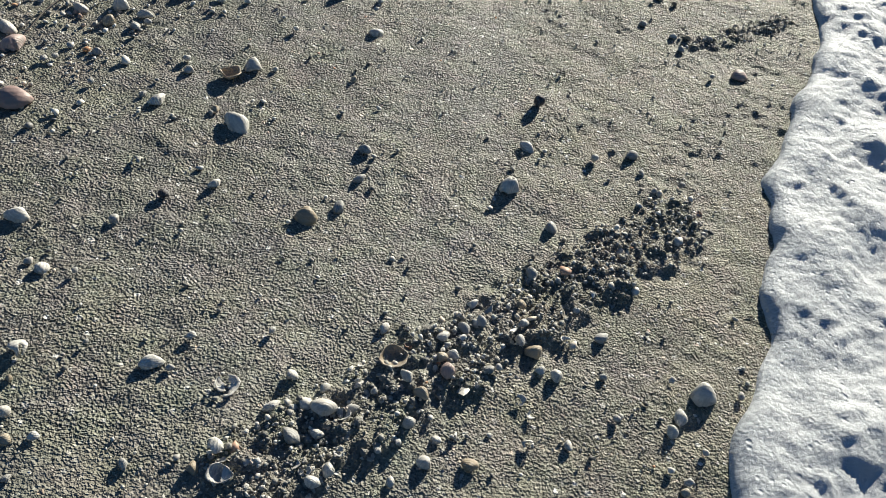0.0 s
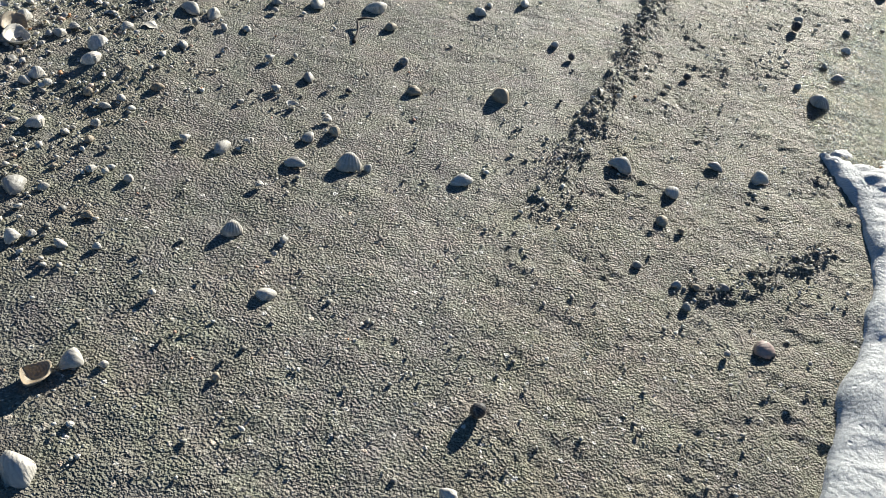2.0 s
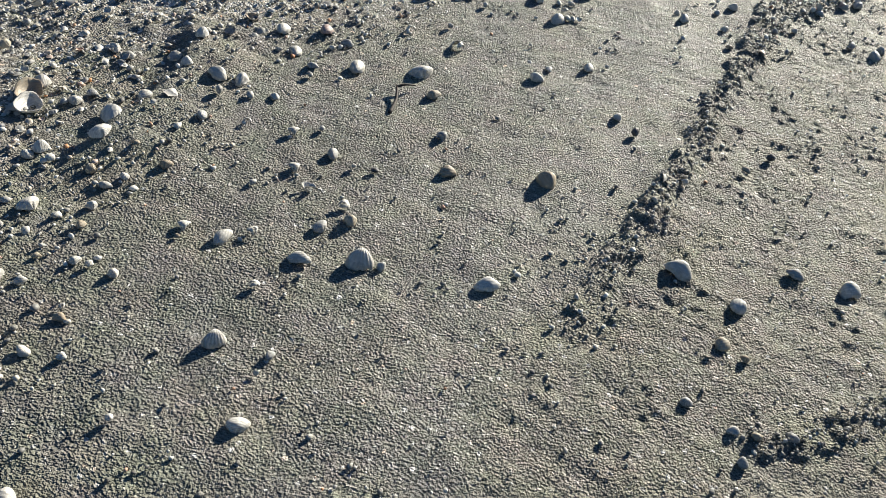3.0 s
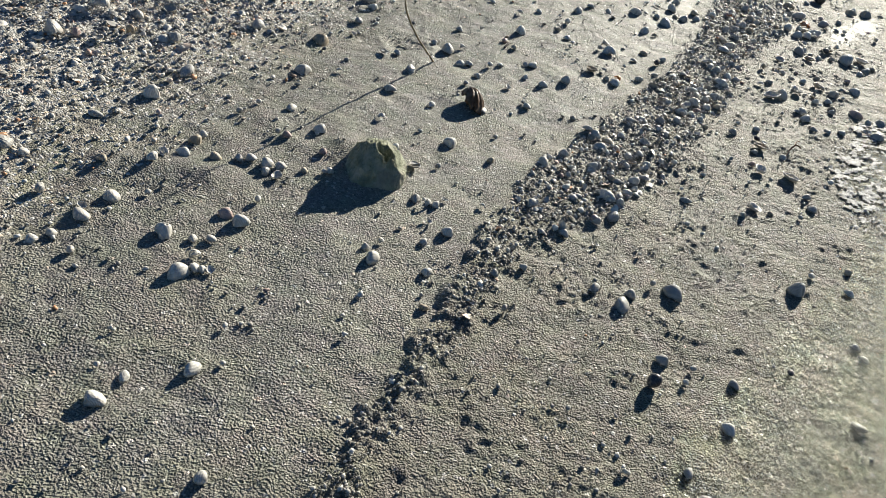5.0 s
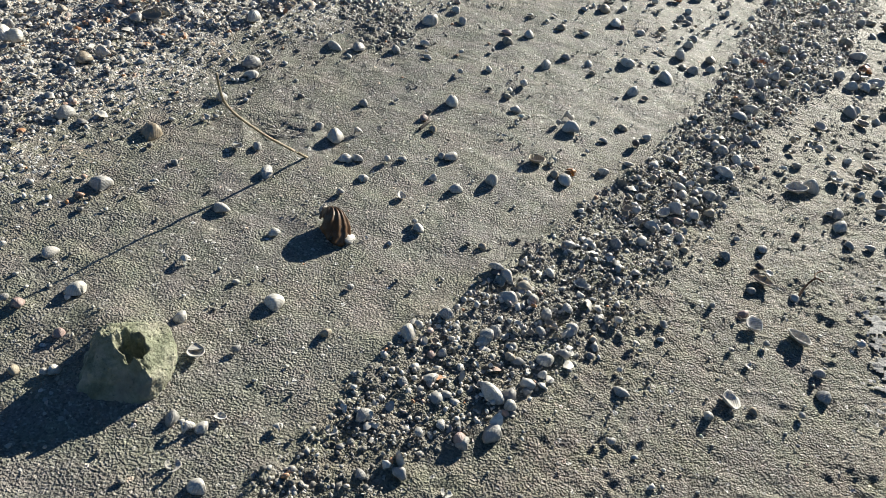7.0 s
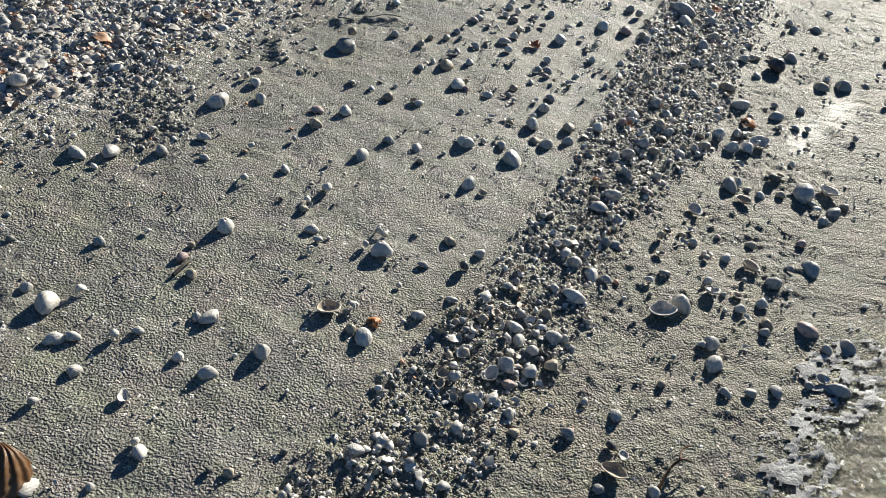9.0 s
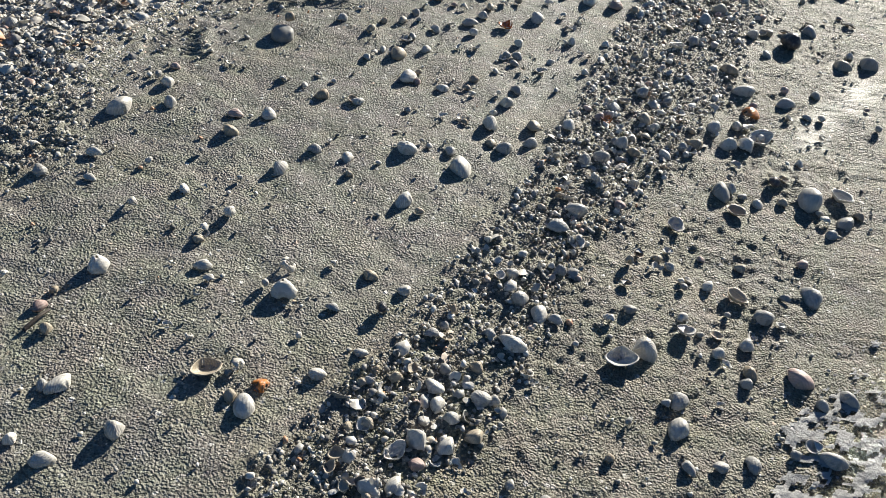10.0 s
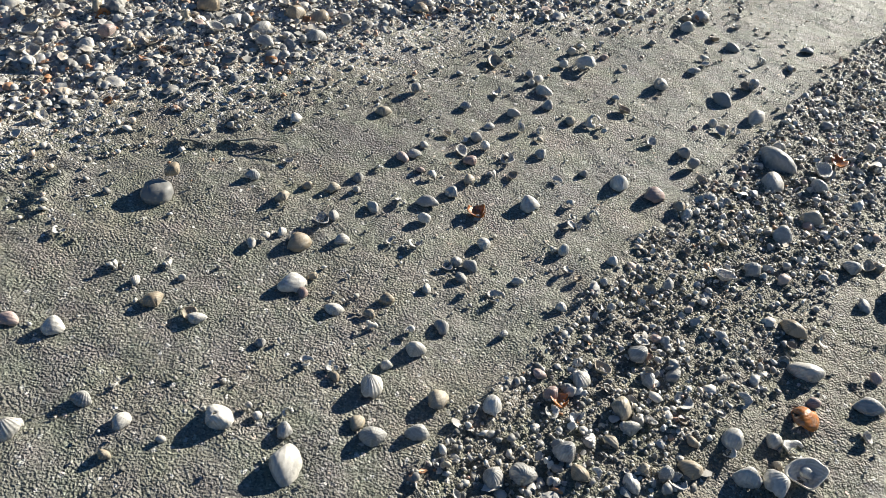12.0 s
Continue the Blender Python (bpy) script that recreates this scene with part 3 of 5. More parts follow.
put("grey", 0.100, 0.415, 0.0146)
put("ring", 0.034, 0.417, 0.0166)
put("clam", 0.013, 0.424, 0.0233)
put("clam", -0.036, 0.426, 0.0143)
put("grey", 0.041, 0.427, 0.0123)
put("clam", 0.388, 0.429, 0.0179)
put("ring", 0.233, 0.439, 0.0117)
put("tan", -0.289, 0.439, 0.0074)
put("pebble", 0.327, 0.439, 0.0095)
put("ring", -0.085, 0.445, 0.0266)
put("clam", 0.403, 0.446, 0.0169)
put("clam", 0.064, 0.449, 0.0103)
put("tan", 0.114, 0.449, 0.0161)
put("clam", 0.014, 0.451, 0.0113)
put("ring", 0.221, 0.453, 0.0141)
put("snail", 0.046, 0.454, 0.0137)
put("grey", -0.143, 0.463, 0.0106)
put("clam", -0.022, 0.465, 0.0125)
put("clam", 0.098, 0.465, 0.0128)
put("clam", -0.164, 0.468, 0.0180)
put("broken", -0.292, 0.473, 0.0241)
put("clam", 0.438, 0.477, 0.0324)
put("rose", 0.142, 0.479, 0.0178)
put("pebble", 0.483, 0.480, 0.0100)
put("ring", 0.050, 0.482, 0.0105)
put("pebble", -0.230, 0.487, 0.0064)
put("grey", 0.189, 0.487, 0.0108)
put("clam", 0.266, 0.488, 0.0195)
put("tancup", 0.082, 0.490, 0.0300, 200)
put("pebble", 0.198, 0.490, 0.0097)
put("grey", 0.320, 0.491, 0.0111)
put("clam", 0.248, 0.494, 0.0147)
put("broken", 0.404, 0.495, 0.0113)
put("tan", 0.136, 0.497, 0.0132)
put("clam", 0.149, 0.501, 0.0145)
put("broken", -0.129, 0.502, 0.0131)
put("pebble", -0.048, 0.518, 0.0090)
put("tan", 0.243, 0.519, 0.0212)
put("clam", 0.137, 0.523, 0.0123)
put("grey", 0.227, 0.531, 0.0138)
put("clam", 0.073, 0.534, 0.0122)
put("ring", 0.282, 0.535, 0.0127)
put("grey", 0.163, 0.537, 0.0137)
put("grey", 0.326, 0.545, 0.0154)
put("grey", 0.183, 0.547, 0.0126)
put("clam", 0.233, 0.552, 0.0127)
put("pebble", -0.264, 0.574, 0.0080)
put("broken", 0.298, 0.576, 0.0131)
put("clam", -0.300, 0.577, 0.0184)
put("tan", 0.232, 0.580, 0.0130)
put("grey", -0.317, 0.586, 0.0115)
put("grey", 0.251, 0.629, 0.0162)
put("clam", -0.345, 0.646, 0.0218)
put("grey", -0.245, 0.655, 0.0148)
put("tan", -0.027, 0.692, 0.0284)
put("dark", -0.198, 0.701, 0.0154)
put("grey", 0.010, 0.713, 0.0158)
put("grey", 0.286, 0.718, 0.0172)
put("clam", -0.143, 0.729, 0.0131)
put("broken", -0.240, 0.753, 0.0185)
put("grey", 0.033, 0.770, 0.0137)
put("holed", 0.234, 0.779, 0.0310)
put("grey", 0.734, 0.809, 0.0177)
put("grey", 0.040, 0.823, 0.0157)
put("grey", 0.492, 0.826, 0.0119)
put("rose", -0.412, 0.839, 0.0417)
put("grey", 0.435, 0.843, 0.0090)
put("clam", -0.131, 0.843, 0.0314)
put("pebble", 0.368, 0.860, 0.0120)
put("tan", -0.166, 0.868, 0.0130)
put("clam", 0.267, 0.869, 0.0180)
put("clam", -0.244, 0.873, 0.0202)
put("grey", 0.426, 0.877, 0.0168)
put("grey", -0.264, 0.883, 0.0101)
put("pebble", -0.332, 0.893, 0.0101)
put("pebble", -0.403, 0.928, 0.0118)
put("pebble", -0.391, 0.936, 0.0104)
put("tancup", -0.156, 0.944, 0.0350)
put("clam", -0.215, 0.945, 0.0167)
put("rose", -0.450, 0.950, 0.0328)
put("grey", -0.341, 0.957, 0.0166)
put("dark", 0.293, 0.967, 0.0208)
put("pebble", -0.222, 0.967, 0.0123)
put("clam", -0.130, 0.968, 0.0294)
put("clam", -0.099, 0.970, 0.0109)
put("tan", 0.015, 0.973, 0.0110)
put("clam", -0.466, 0.983, 0.0228)
put("grey", -0.307, 1.032, 0.0159)
put("tan", -0.345, 1.034, 0.0222)
put("pebble", -0.293, 1.043, 0.0128)
put("clam", -0.389, 1.056, 0.0192)
put("clam", -0.302, 1.064, 0.0162)
put("pebble", -0.079, 1.070, 0.0094)
put("clam", -0.339, 1.078, 0.0277)
put("clam", 0.043, 1.094, 0.0204)
put("grey", -0.471, 1.097, 0.0163)
put("pebble", 0.611, 1.102, 0.0099)
put("rose", 0.668, 1.122, 0.0305)
put("grey", -0.413, 1.127, 0.0200)
put("clam", -0.201, 1.128, 0.0134)
put("clam", -0.256, 1.128, 0.0236)
put("clam", -0.160, 1.131, 0.0110)
put("clam", -0.239, 1.138, 0.0153)
put("broken", 0.041, 1.161, 0.0114)
put("grey", 0.575, 1.176, 0.0171)
put("tan", -0.187, 1.178, 0.0140)
put("grey", 0.048, 1.187, 0.0116)
put("ark", -0.017, 1.193, 0.0247)
put("broken", -0.193, 1.195, 0.0116)
put("clam", -0.357, 1.199, 0.0279)
put("tan", 0.593, 1.213, 0.0121)
put("grey", -0.289, 1.215, 0.0318)
put("clam", 0.570, 1.218, 0.0135)
put("clam", -0.255, 1.220, 0.0131)
put("grey", 0.635, 1.223, 0.0164)
put("clam", -0.330, 1.230, 0.0249)
put("grey", 0.517, 1.245, 0.0179)
put("clam", -0.163, 1.257, 0.0163)
put("tan", -0.258, 1.259, 0.0095)
put("pebble", -0.195, 1.260, 0.0108)
put("clam", -0.214, 1.263, 0.0163)
put("broken", -0.002, 1.284, 0.0167)
put("tan", -0.235, 1.321, 0.0142)
put("pebble", -0.270, 1.325, 0.0099)
put("tan", 0.596, 1.328, 0.0117)
put("clam", -0.310, 1.332, 0.0257)
put("tan", -0.120, 1.337, 0.0072)
put("clam", 0.034, 1.340, 0.0218)
put("tan", 0.570, 1.343, 0.0222)
put("clam", -0.069, 1.351, 0.0204)
put("grey", 0.136, 1.357, 0.0162)
put("clam", -0.241, 1.358, 0.0160)
put("ark", 0.111, 1.358, 0.0339)
put("broken", -0.120, 1.358, 0.0205)
put("clam", 0.274, 1.363, 0.0253)
put("broken", -0.035, 1.371, 0.0192)
put("clam", -0.243, 1.398, 0.0149)
put("grey", 0.043, 1.405, 0.0197)
put("clam", 0.598, 1.415, 0.0249)
put("clam", -0.225, 1.419, 0.0152)
put("tan", -0.271, 1.419, 0.0167)
put("clam", -0.358, 1.420, 0.0196)
put("clam", -0.328, 1.424, 0.0152)
put("tan", 0.080, 1.425, 0.0200)
put("clam", -0.349, 1.438, 0.0260)
put("broken", 0.064, 1.453, 0.0204)
put("clam", 0.523, 1.459, 0.0320)
put("tan", -0.186, 1.459, 0.0171)
put("grey", -0.067, 1.466, 0.0126)
put("ring", 0.008, 1.476, 0.0206)
put("tan", -0.234, 1.479, 0.0110)
put("clam", -0.288, 1.483, 0.0269)
put("clam", 0.764, 1.492, 0.0296)
put("grey", 0.686, 1.500, 0.0197)
put("broken", -0.025, 1.516, 0.0211)
put("tancup", -0.425, 1.545, 0.0450, 80, 8)
put("cup", -0.408, 1.512, 0.0420, 95, 12)
put("clam", -0.293, 1.530, 0.0342)
put("pebble", 0.056, 1.541, 0.0083)
put("dark", 0.086, 1.542, 0.0132)
put("grey", -0.371, 1.543, 0.0131)
put("clam", -0.361, 1.552, 0.0214)
put("grey", 0.020, 1.564, 0.0184)
put("clam", -0.421, 1.574, 0.0300)
put("tan", 0.189, 1.575, 0.0239)
put("grey", -0.180, 1.576, 0.0168)
put("grey", -0.347, 1.579, 0.0150)
put("clam", -0.267, 1.583, 0.0185)
put("broken", -0.117, 1.590, 0.0169)
put("broken", -0.048, 1.593, 0.0204)
put("tan", 0.335, 1.593, 0.0310)
put("pebble", -0.010, 1.612, 0.0103)
put("pebble", -0.177, 1.637, 0.0139)
put("pebble", 0.542, 1.653, 0.0119)
put("grey", 0.166, 1.659, 0.0210)
put("clam", -0.100, 1.668, 0.0150)
put("clam", -0.194, 1.679, 0.0286)
put("broken", -0.175, 1.687, 0.0125)
put("clam", -0.247, 1.687, 0.0229)
put("clam", -0.160, 1.689, 0.0251)
put("clam", -0.342, 1.692, 0.0161)
put("clam", -0.369, 1.700, 0.0179)
put("clam", -0.278, 1.715, 0.0218)
put("tan", 0.652, 1.735, 0.0142)
put("pebble", -0.067, 1.746, 0.0127)
put("dark", 0.471, 1.767, 0.0162)
put("tan", 0.135, 1.768, 0.0246)
put("darkark", 0.955, 1.768, 0.0341)
put("grey", -0.069, 1.773, 0.0162)
put("clam", -0.256, 1.775, 0.0243)
put("dark", 0.698, 1.781, 0.0154)
put("clam", -0.001, 1.799, 0.0281)
put("clam", 0.441, 1.804, 0.0166)
put("clam", -0.109, 1.810, 0.0233)
put("grey", 0.929, 1.815, 0.0184)
put("clam", 0.105, 1.829, 0.0320)
put("clam", -0.148, 1.863, 0.0258)
put("grey", -0.032, 1.865, 0.0172)
put("tancup", -0.206, 1.874, 0.0260)
put("ark", 0.298, 1.885, 0.0244)
put("grey", 1.038, 1.886, 0.0206)
put("rose", -0.077, 1.891, 0.0263)
put("broken", 0.936, 1.914, 0.0160)
put("clam", 0.319, 1.925, 0.0139)
put("grey", 1.024, 1.925, 0.0143)
put("broken", 0.152, 1.930, 0.0305)
put("broken", 0.284, 1.935, 0.0104)
put("clam", 0.391, 1.952, 0.0203)
put("broken", 0.061, 1.957, 0.0237)
put("broken", -0.039, 1.959, 0.0164)
put("pebble", 0.424, 1.966, 0.0097)
put("broken", 0.280, 1.993, 0.0110)
put("pebble", 0.128, 2.001, 0.0131)
put("clam", 1.102, 2.008, 0.0191)
put("pebble", 0.411, 2.029, 0.0090)
put("broken", 0.563, 2.049, 0.0106)
put("broken", 0.025, 2.056, 0.0232)
put("grey", 1.315, 2.059, 0.0188)
# orange-red weed, stood for by an orange shell piece
put("orange", -0.133, 2.063, 0.0349)
put("dark", 1.002, 2.067, 0.0246)
put("pebble", 1.053, 2.082, 0.0113)
put("grey", -0.193, 2.086, 0.0196)
put("clam", -0.073, 2.090, 0.0216)
put("grey", 1.130, 2.095, 0.0175)
put("clam", 0.284, 2.109, 0.0081)
put("clam", 0.068, 2.110, 0.0339)
put("rose", 0.446, 2.110, 0.0083)
put("broken", -0.265, 2.112, 0.0199)
put("pebble", 1.073, 2.114, 0.0118)
put("clam", 0.326, 2.114, 0.0300)
put("pebble", 0.181, 2.117, 0.0140)
put("grey", 1.024, 2.118, 0.0235)
put("grey", -0.002, 2.118, 0.0200)
put("cup", 0.367, 2.124, 0.0138)
put("clam", 0.355, 2.125, 0.0124)
put("clam", 0.127, 2.126, 0.0181)
put("clam", 0.344, 2.127, 0.0152)
put("tan", 0.665, 2.129, 0.0143)
put("clam", 0.574, 2.133, 0.0114)
put("clam", 0.145, 2.144, 0.0182)
put("dark", 1.239, 2.146, 0.0122)
put("broken", 0.339, 2.151, 0.0211)
put("grey", -0.177, 2.156, 0.0306)
put("pebble", 0.785, 2.165, 0.0119)
put("clam", -0.477, 2.173, 0.0267)
put("ring", -0.360, 2.186, 0.0311)
put("clam", 0.325, 2.187, 0.0144)
put("holed", 0.283, 2.189, 0.0274)
put("clam", 0.167, 2.191, 0.0242)
put("clam", 0.348, 2.193, 0.0145)
put("cup", 0.162, 2.209, 0.0144)
put("clam", 1.391, 2.210, 0.0179)
put("clam", 0.666, 2.211, 0.0198)
put("clam", 0.583, 2.218, 0.0226)
put("grey", 0.980, 2.225, 0.0264)
put("pebble", 0.096, 2.225, 0.0169)
put("grey", 0.771, 2.232, 0.0171)
put("grey", 1.387, 2.239, 0.0182)
put("grey", 0.569, 2.239, 0.0150)
put("clam", 0.379, 2.243, 0.0288)
put("clam", 0.189, 2.246, 0.0268)
put("ring", -0.056, 2.256, 0.0258)
put("grey", 0.940, 2.257, 0.0177)
put("grey", 0.998, 2.257, 0.0227)
put("rose", 0.355, 2.257, 0.0229)
put("ring", 0.774, 2.259, 0.0118)
put("broken", 0.592, 2.263, 0.0130)
put("clam", 0.821, 2.272, 0.0155)
put("pebble", 0.234, 2.273, 0.0122)
put("grey", 0.657, 2.280, 0.0144)
put("grey", 1.075, 2.282, 0.0299)
put("clam", -0.456, 2.287, 0.0327)
put("pebble", 1.042, 2.292, 0.0116)
put("clam", 0.041, 2.299, 0.0197)
put("pebble", 0.393, 2.304, 0.0126)
put("clam", -0.333, 2.305, 0.0242)
put("clam", 0.694, 2.315, 0.0248)
put("tan", 0.151, 2.318, 0.0156)
put("ring", 0.660, 2.331, 0.0188)
put("clam", 0.216, 2.345, 0.0192)
put("darkark", 1.323, 2.359, 0.0321)
put("pebble", 1.033, 2.366, 0.0078)
put("ring", 0.226, 2.367, 0.0195)
put("grey", 0.857, 2.371, 0.0182)
put("ring", 0.953, 2.372, 0.0156)
put("cup", 0.407, 2.375, 0.0199)
put("clam", 1.432, 2.380, 0.0163)
put("broken", 0.654, 2.382, 0.0222)
put("clam", 0.256, 2.382, 0.0214)
put("grey", 0.387, 2.386, 0.0167)
put("clam", 0.672, 2.386, 0.0154)
put("grey", 0.900, 2.387, 0.0171)
put("grey", 0.637, 2.391, 0.0171)
put("tan", 0.302, 2.392, 0.0216)
put("broken", 1.233, 2.401, 0.0107)
put("grey", 0.339, 2.403, 0.0185)
put("cup", 0.687, 2.404, 0.0120)
put("broken", 0.753, 2.405, 0.0174)
put("clam", 0.408, 2.406, 0.0221)
put("clam", 0.386, 2.406, 0.0254)
put("tan", 0.446, 2.408, 0.0136)
put("pebble", 1.369, 2.410, 0.0147)
put("grey", 0.357, 2.412, 0.0220)
put("pebble", 0.479, 2.413, 0.0103)
put("ring", 0.811, 2.417, 0.0162)
put("clam", 0.488, 2.418, 0.0172)
put("tan", 0.259, 2.433, 0.0239)
put("grey", 0.093, 2.438, 0.0185)
put("broken", 0.911, 2.440, 0.0165)
put("grey", 0.965, 2.443, 0.0207)
put("tan", 1.457, 2.449, 0.0171)
put("broken", 0.122, 2.451, 0.0153)
put("clam", 0.266, 2.453, 0.0173)
put("broken", 0.935, 2.459, 0.0168)
put("grey", 1.000, 2.467, 0.0239)
put("rose", 0.469, 2.468, 0.0159)
put("pebble", 0.124, 2.483, 0.0139)
put("slip", 0.629, 2.483, 0.0290)
put("pebble", 1.147, 2.492, 0.0115)
put("rose", 0.399, 2.502, 0.0180)
put("pebble", 0.383, 2.503, 0.0126)
put("pebble", 0.671, 2.505, 0.0129)
put("clam", 1.017, 2.508, 0.0203)
put("clam", 0.994, 2.520, 0.0278)
put("clam", 0.913, 2.525, 0.0161)
put("clam", 0.590, 2.534, 0.0168)
put("clam", 0.155, 2.539, 0.0380)
put("grey", 0.066, 2.541, 0.0233)
put("clam", 0.451, 2.543, 0.0278)
put("pebble", 0.306, 2.546, 0.0128)
put("tan", 0.770, 2.561, 0.0150)
put("clam", 1.280, 2.568, 0.0152)
put("grey", 1.164, 2.575, 0.0168)
put("pebble", 0.332, 2.590, 0.0113)
put("clam", 0.873, 2.590, 0.0238)
put("tan", 1.345, 2.592, 0.0139)
put("clam", 0.389, 2.595, 0.0190)
put("clam", 1.058, 2.597, 0.0242)
put("clam", 0.693, 2.597, 0.0321)
put("broken", 1.013, 2.602, 0.0146)
put("cup", 1.313, 2.603, 0.0281)
put("pebble", 1.414, 2.604, 0.0109)
put("broken", 1.163, 2.613, 0.0123)
put("grey", 0.978, 2.619, 0.0246)
put("clam", 0.632, 2.619, 0.0096)
put("broken", 0.556, 2.636, 0.0197)
put("grey", 0.187, 2.643, 0.0289)
put("grey", 1.051, 2.647, 0.0190)
put("darkark", 1.458, 2.648, 0.0209)
put("grey", 0.781, 2.655, 0.0125)
put("clam", 1.096, 2.665, 0.0231)
put("broken", 1.187, 2.667, 0.0142)
put("ring", 1.356, 2.674, 0.0171)
put("clam", 1.227, 2.688, 0.0105)
put("grey", 1.462, 2.692, 0.0161)
put("clam", 1.134, 2.695, 0.0158)
put("broken", 1.331, 2.699, 0.0120)
put("grey", 1.088, 2.700, 0.0225)
put("grey", 1.005, 2.700, 0.0264)
put("grey", 1.038, 2.709, 0.0186)
put("grey", 1.232, 2.718, 0.0149)
put("pebble", 1.388, 2.726, 0.0110)
put("tan", 1.024, 2.731, 0.0230)
put("clam", 0.651, 2.737, 0.0147)
put("clam", 0.994, 2.742, 0.0204)
put("grey", 0.979, 2.748, 0.0164)
put("cup", 1.442, 2.750, 0.0308)
put("grey", 0.383, 2.755, 0.0375)
put("cup", 1.373, 2.758, 0.0295)
put("clam", 0.560, 2.762, 0.0230)
put("ring", 0.780, 2.762, 0.0096)
put("clam", 0.817, 2.764, 0.0110)
put("broken", 1.543, 2.770, 0.0203)
put("clam", 1.061, 2.778, 0.0168)
put("broken", 0.453, 2.781, 0.0190)
put("rose", 1.364, 2.784, 0.0157)
put("grey", 1.315, 2.787, 0.0114)
put("tan", 0.955, 2.799, 0.0128)
put("broken", 0.705, 2.810, 0.0156)
put("clam", 0.853, 2.813, 0.0185)
put("pebble", 0.846, 2.822, 0.0115)
put("grey", 0.460, 2.841, 0.0131)
put("grey", 1.386, 2.842, 0.0164)
put("clam", 1.459, 2.849, 0.0165)
put("grey", 0.720, 2.861, 0.0147)
put("tancup", 1.408, 2.866, 0.0304)
put("grey", 0.597, 2.869, 0.0220)
put("cup", 0.813, 2.881, 0.0165)
put("slip", 1.424, 2.893, 0.0186)
put("tan", 0.396, 2.904, 0.0382)
put("dark", 1.410, 2.905, 0.0172)
put("clam", 0.745, 2.912, 0.0198)
put("slip", 0.534, 2.915, 0.0227)
put("grey", 1.357, 2.918, 0.0189)
put("grey", 0.563, 2.930, 0.0160)
put("clam", 0.896, 2.933, 0.0201)
put("clam", 1.230, 2.945, 0.0209)
put("clam", 0.857, 2.951, 0.0170)
put("clam", 1.256, 2.952, 0.0187)
put("grey", 1.424, 2.954, 0.0194)
put("clam", 0.706, 2.956, 0.0204)
put("ring", 1.335, 2.956, 0.0130)
put("clam", 0.724, 2.963, 0.0173)
put("pebble", 0.774, 2.970, 0.0142)
put("clam", 1.384, 2.973, 0.0120)
put("ark", 0.957, 2.975, 0.0233)
put("ring", 0.454, 2.976, 0.0233)
put("broken", 1.207, 2.978, 0.0238)
put("clam", 0.799, 2.982, 0.0128)
put("ring", 1.323, 2.988, 0.0169)
put("ring", 1.299, 2.989, 0.0145)
put("cup", 1.255, 2.992, 0.0242)
put("clam", 1.310, 3.007, 0.0221)
put("ark", 1.278, 3.010, 0.0246)
put("clam", 0.676, 3.011, 0.0326)
put("grey", 0.862, 3.020, 0.0156)
put("tan", 1.500, 3.021, 0.0138)
put("grey", 1.593, 3.023, 0.0165)
put("tan", 1.220, 3.024, 0.0161)
put("clam", 1.081, 3.025, 0.0270)
put("clam", 0.879, 3.025, 0.0242)
put("tan", 1.342, 3.026, 0.0225)
put("grey", 1.635, 3.029, 0.0166)
put("grey", 0.642, 3.031, 0.0181)
put("grey", 1.673, 3.034, 0.0206)
put("tan", 1.063, 3.037, 0.0161)
put("broken", 0.708, 3.040, 0.0182)
put("grey", 1.315, 3.045, 0.0228)
put("grey", 0.462, 3.049, 0.0215)
put("orange", 1.092, 3.055, 0.0214)
put("grey", 1.780, 3.056, 0.0264)
put("grey", 1.732, 3.058, 0.0171)
put("clam", 1.297, 3.062, 0.0192)
put("tancup", 1.028, 3.065, 0.0303)
put("ring", 1.233, 3.072, 0.0180)
put("slip", 1.757, 3.072, 0.0253)
put("clam", 1.591, 3.075, 0.0278)
put("pebble", 1.527, 3.075, 0.0105)
put("tan", 1.206, 3.076, 0.0129)
put("darkark", 1.347, 3.077, 0.0261)
put("ring", 1.502, 3.079, 0.0079)
put("broken", 1.060, 3.079, 0.0218)
put("clam", 1.152, 3.083, 0.0181)
put("clam", 1.293, 3.085, 0.0196)
put("tan", 0.835, 3.094, 0.0166)
put("grey", 1.580, 3.110, 0.0135)
put("broken", 0.994, 3.110, 0.0130)
put("ring", 1.413, 3.114, 0.0121)
put("grey", 1.598, 3.117, 0.0273)
put("grey", 1.200, 3.119, 0.0147)
put("ring", 0.966, 3.122, 0.0131)
put("tan", 1.343, 3.123, 0.0175)
put("rose", 0.814, 3.127, 0.0170)
put("grey", 0.699, 3.132, 0.0175)
put("pebble", 1.122, 3.134, 0.0107)
put("grey", 1.792, 3.139, 0.0211)
put("clam", 0.486, 3.144, 0.0228)
put("tan", 0.820, 3.154, 0.0120)
put("grey", 1.832, 3.158, 0.0243)
put("grey", 1.696, 3.159, 0.0198)
put("clam", 1.389, 3.165, 0.0279)
put("broken", 0.756, 3.167, 0.0144)
put("cup", 1.532, 3.168, 0.0382)
put("tan", 1.704, 3.178, 0.0215)
put("rose", 1.772, 3.179, 0.0332)
put("grey", 0.471, 3.180, 0.0305)
put("broken", 0.986, 3.181, 0.0138)
put("ring", 1.671, 3.183, 0.0172)
put("pebble", 1.471, 3.185, 0.0099)
put("grey", 1.156, 3.186, 0.0140)
put("dark", 1.216, 3.192, 0.0169)
put("ark", 1.565, 3.195, 0.0361)
put("holed", 0.857, 3.200, 0.0277)
put("holed", 1.092, 3.200, 0.0324)
put("clam", 1.667, 3.203, 0.0204)
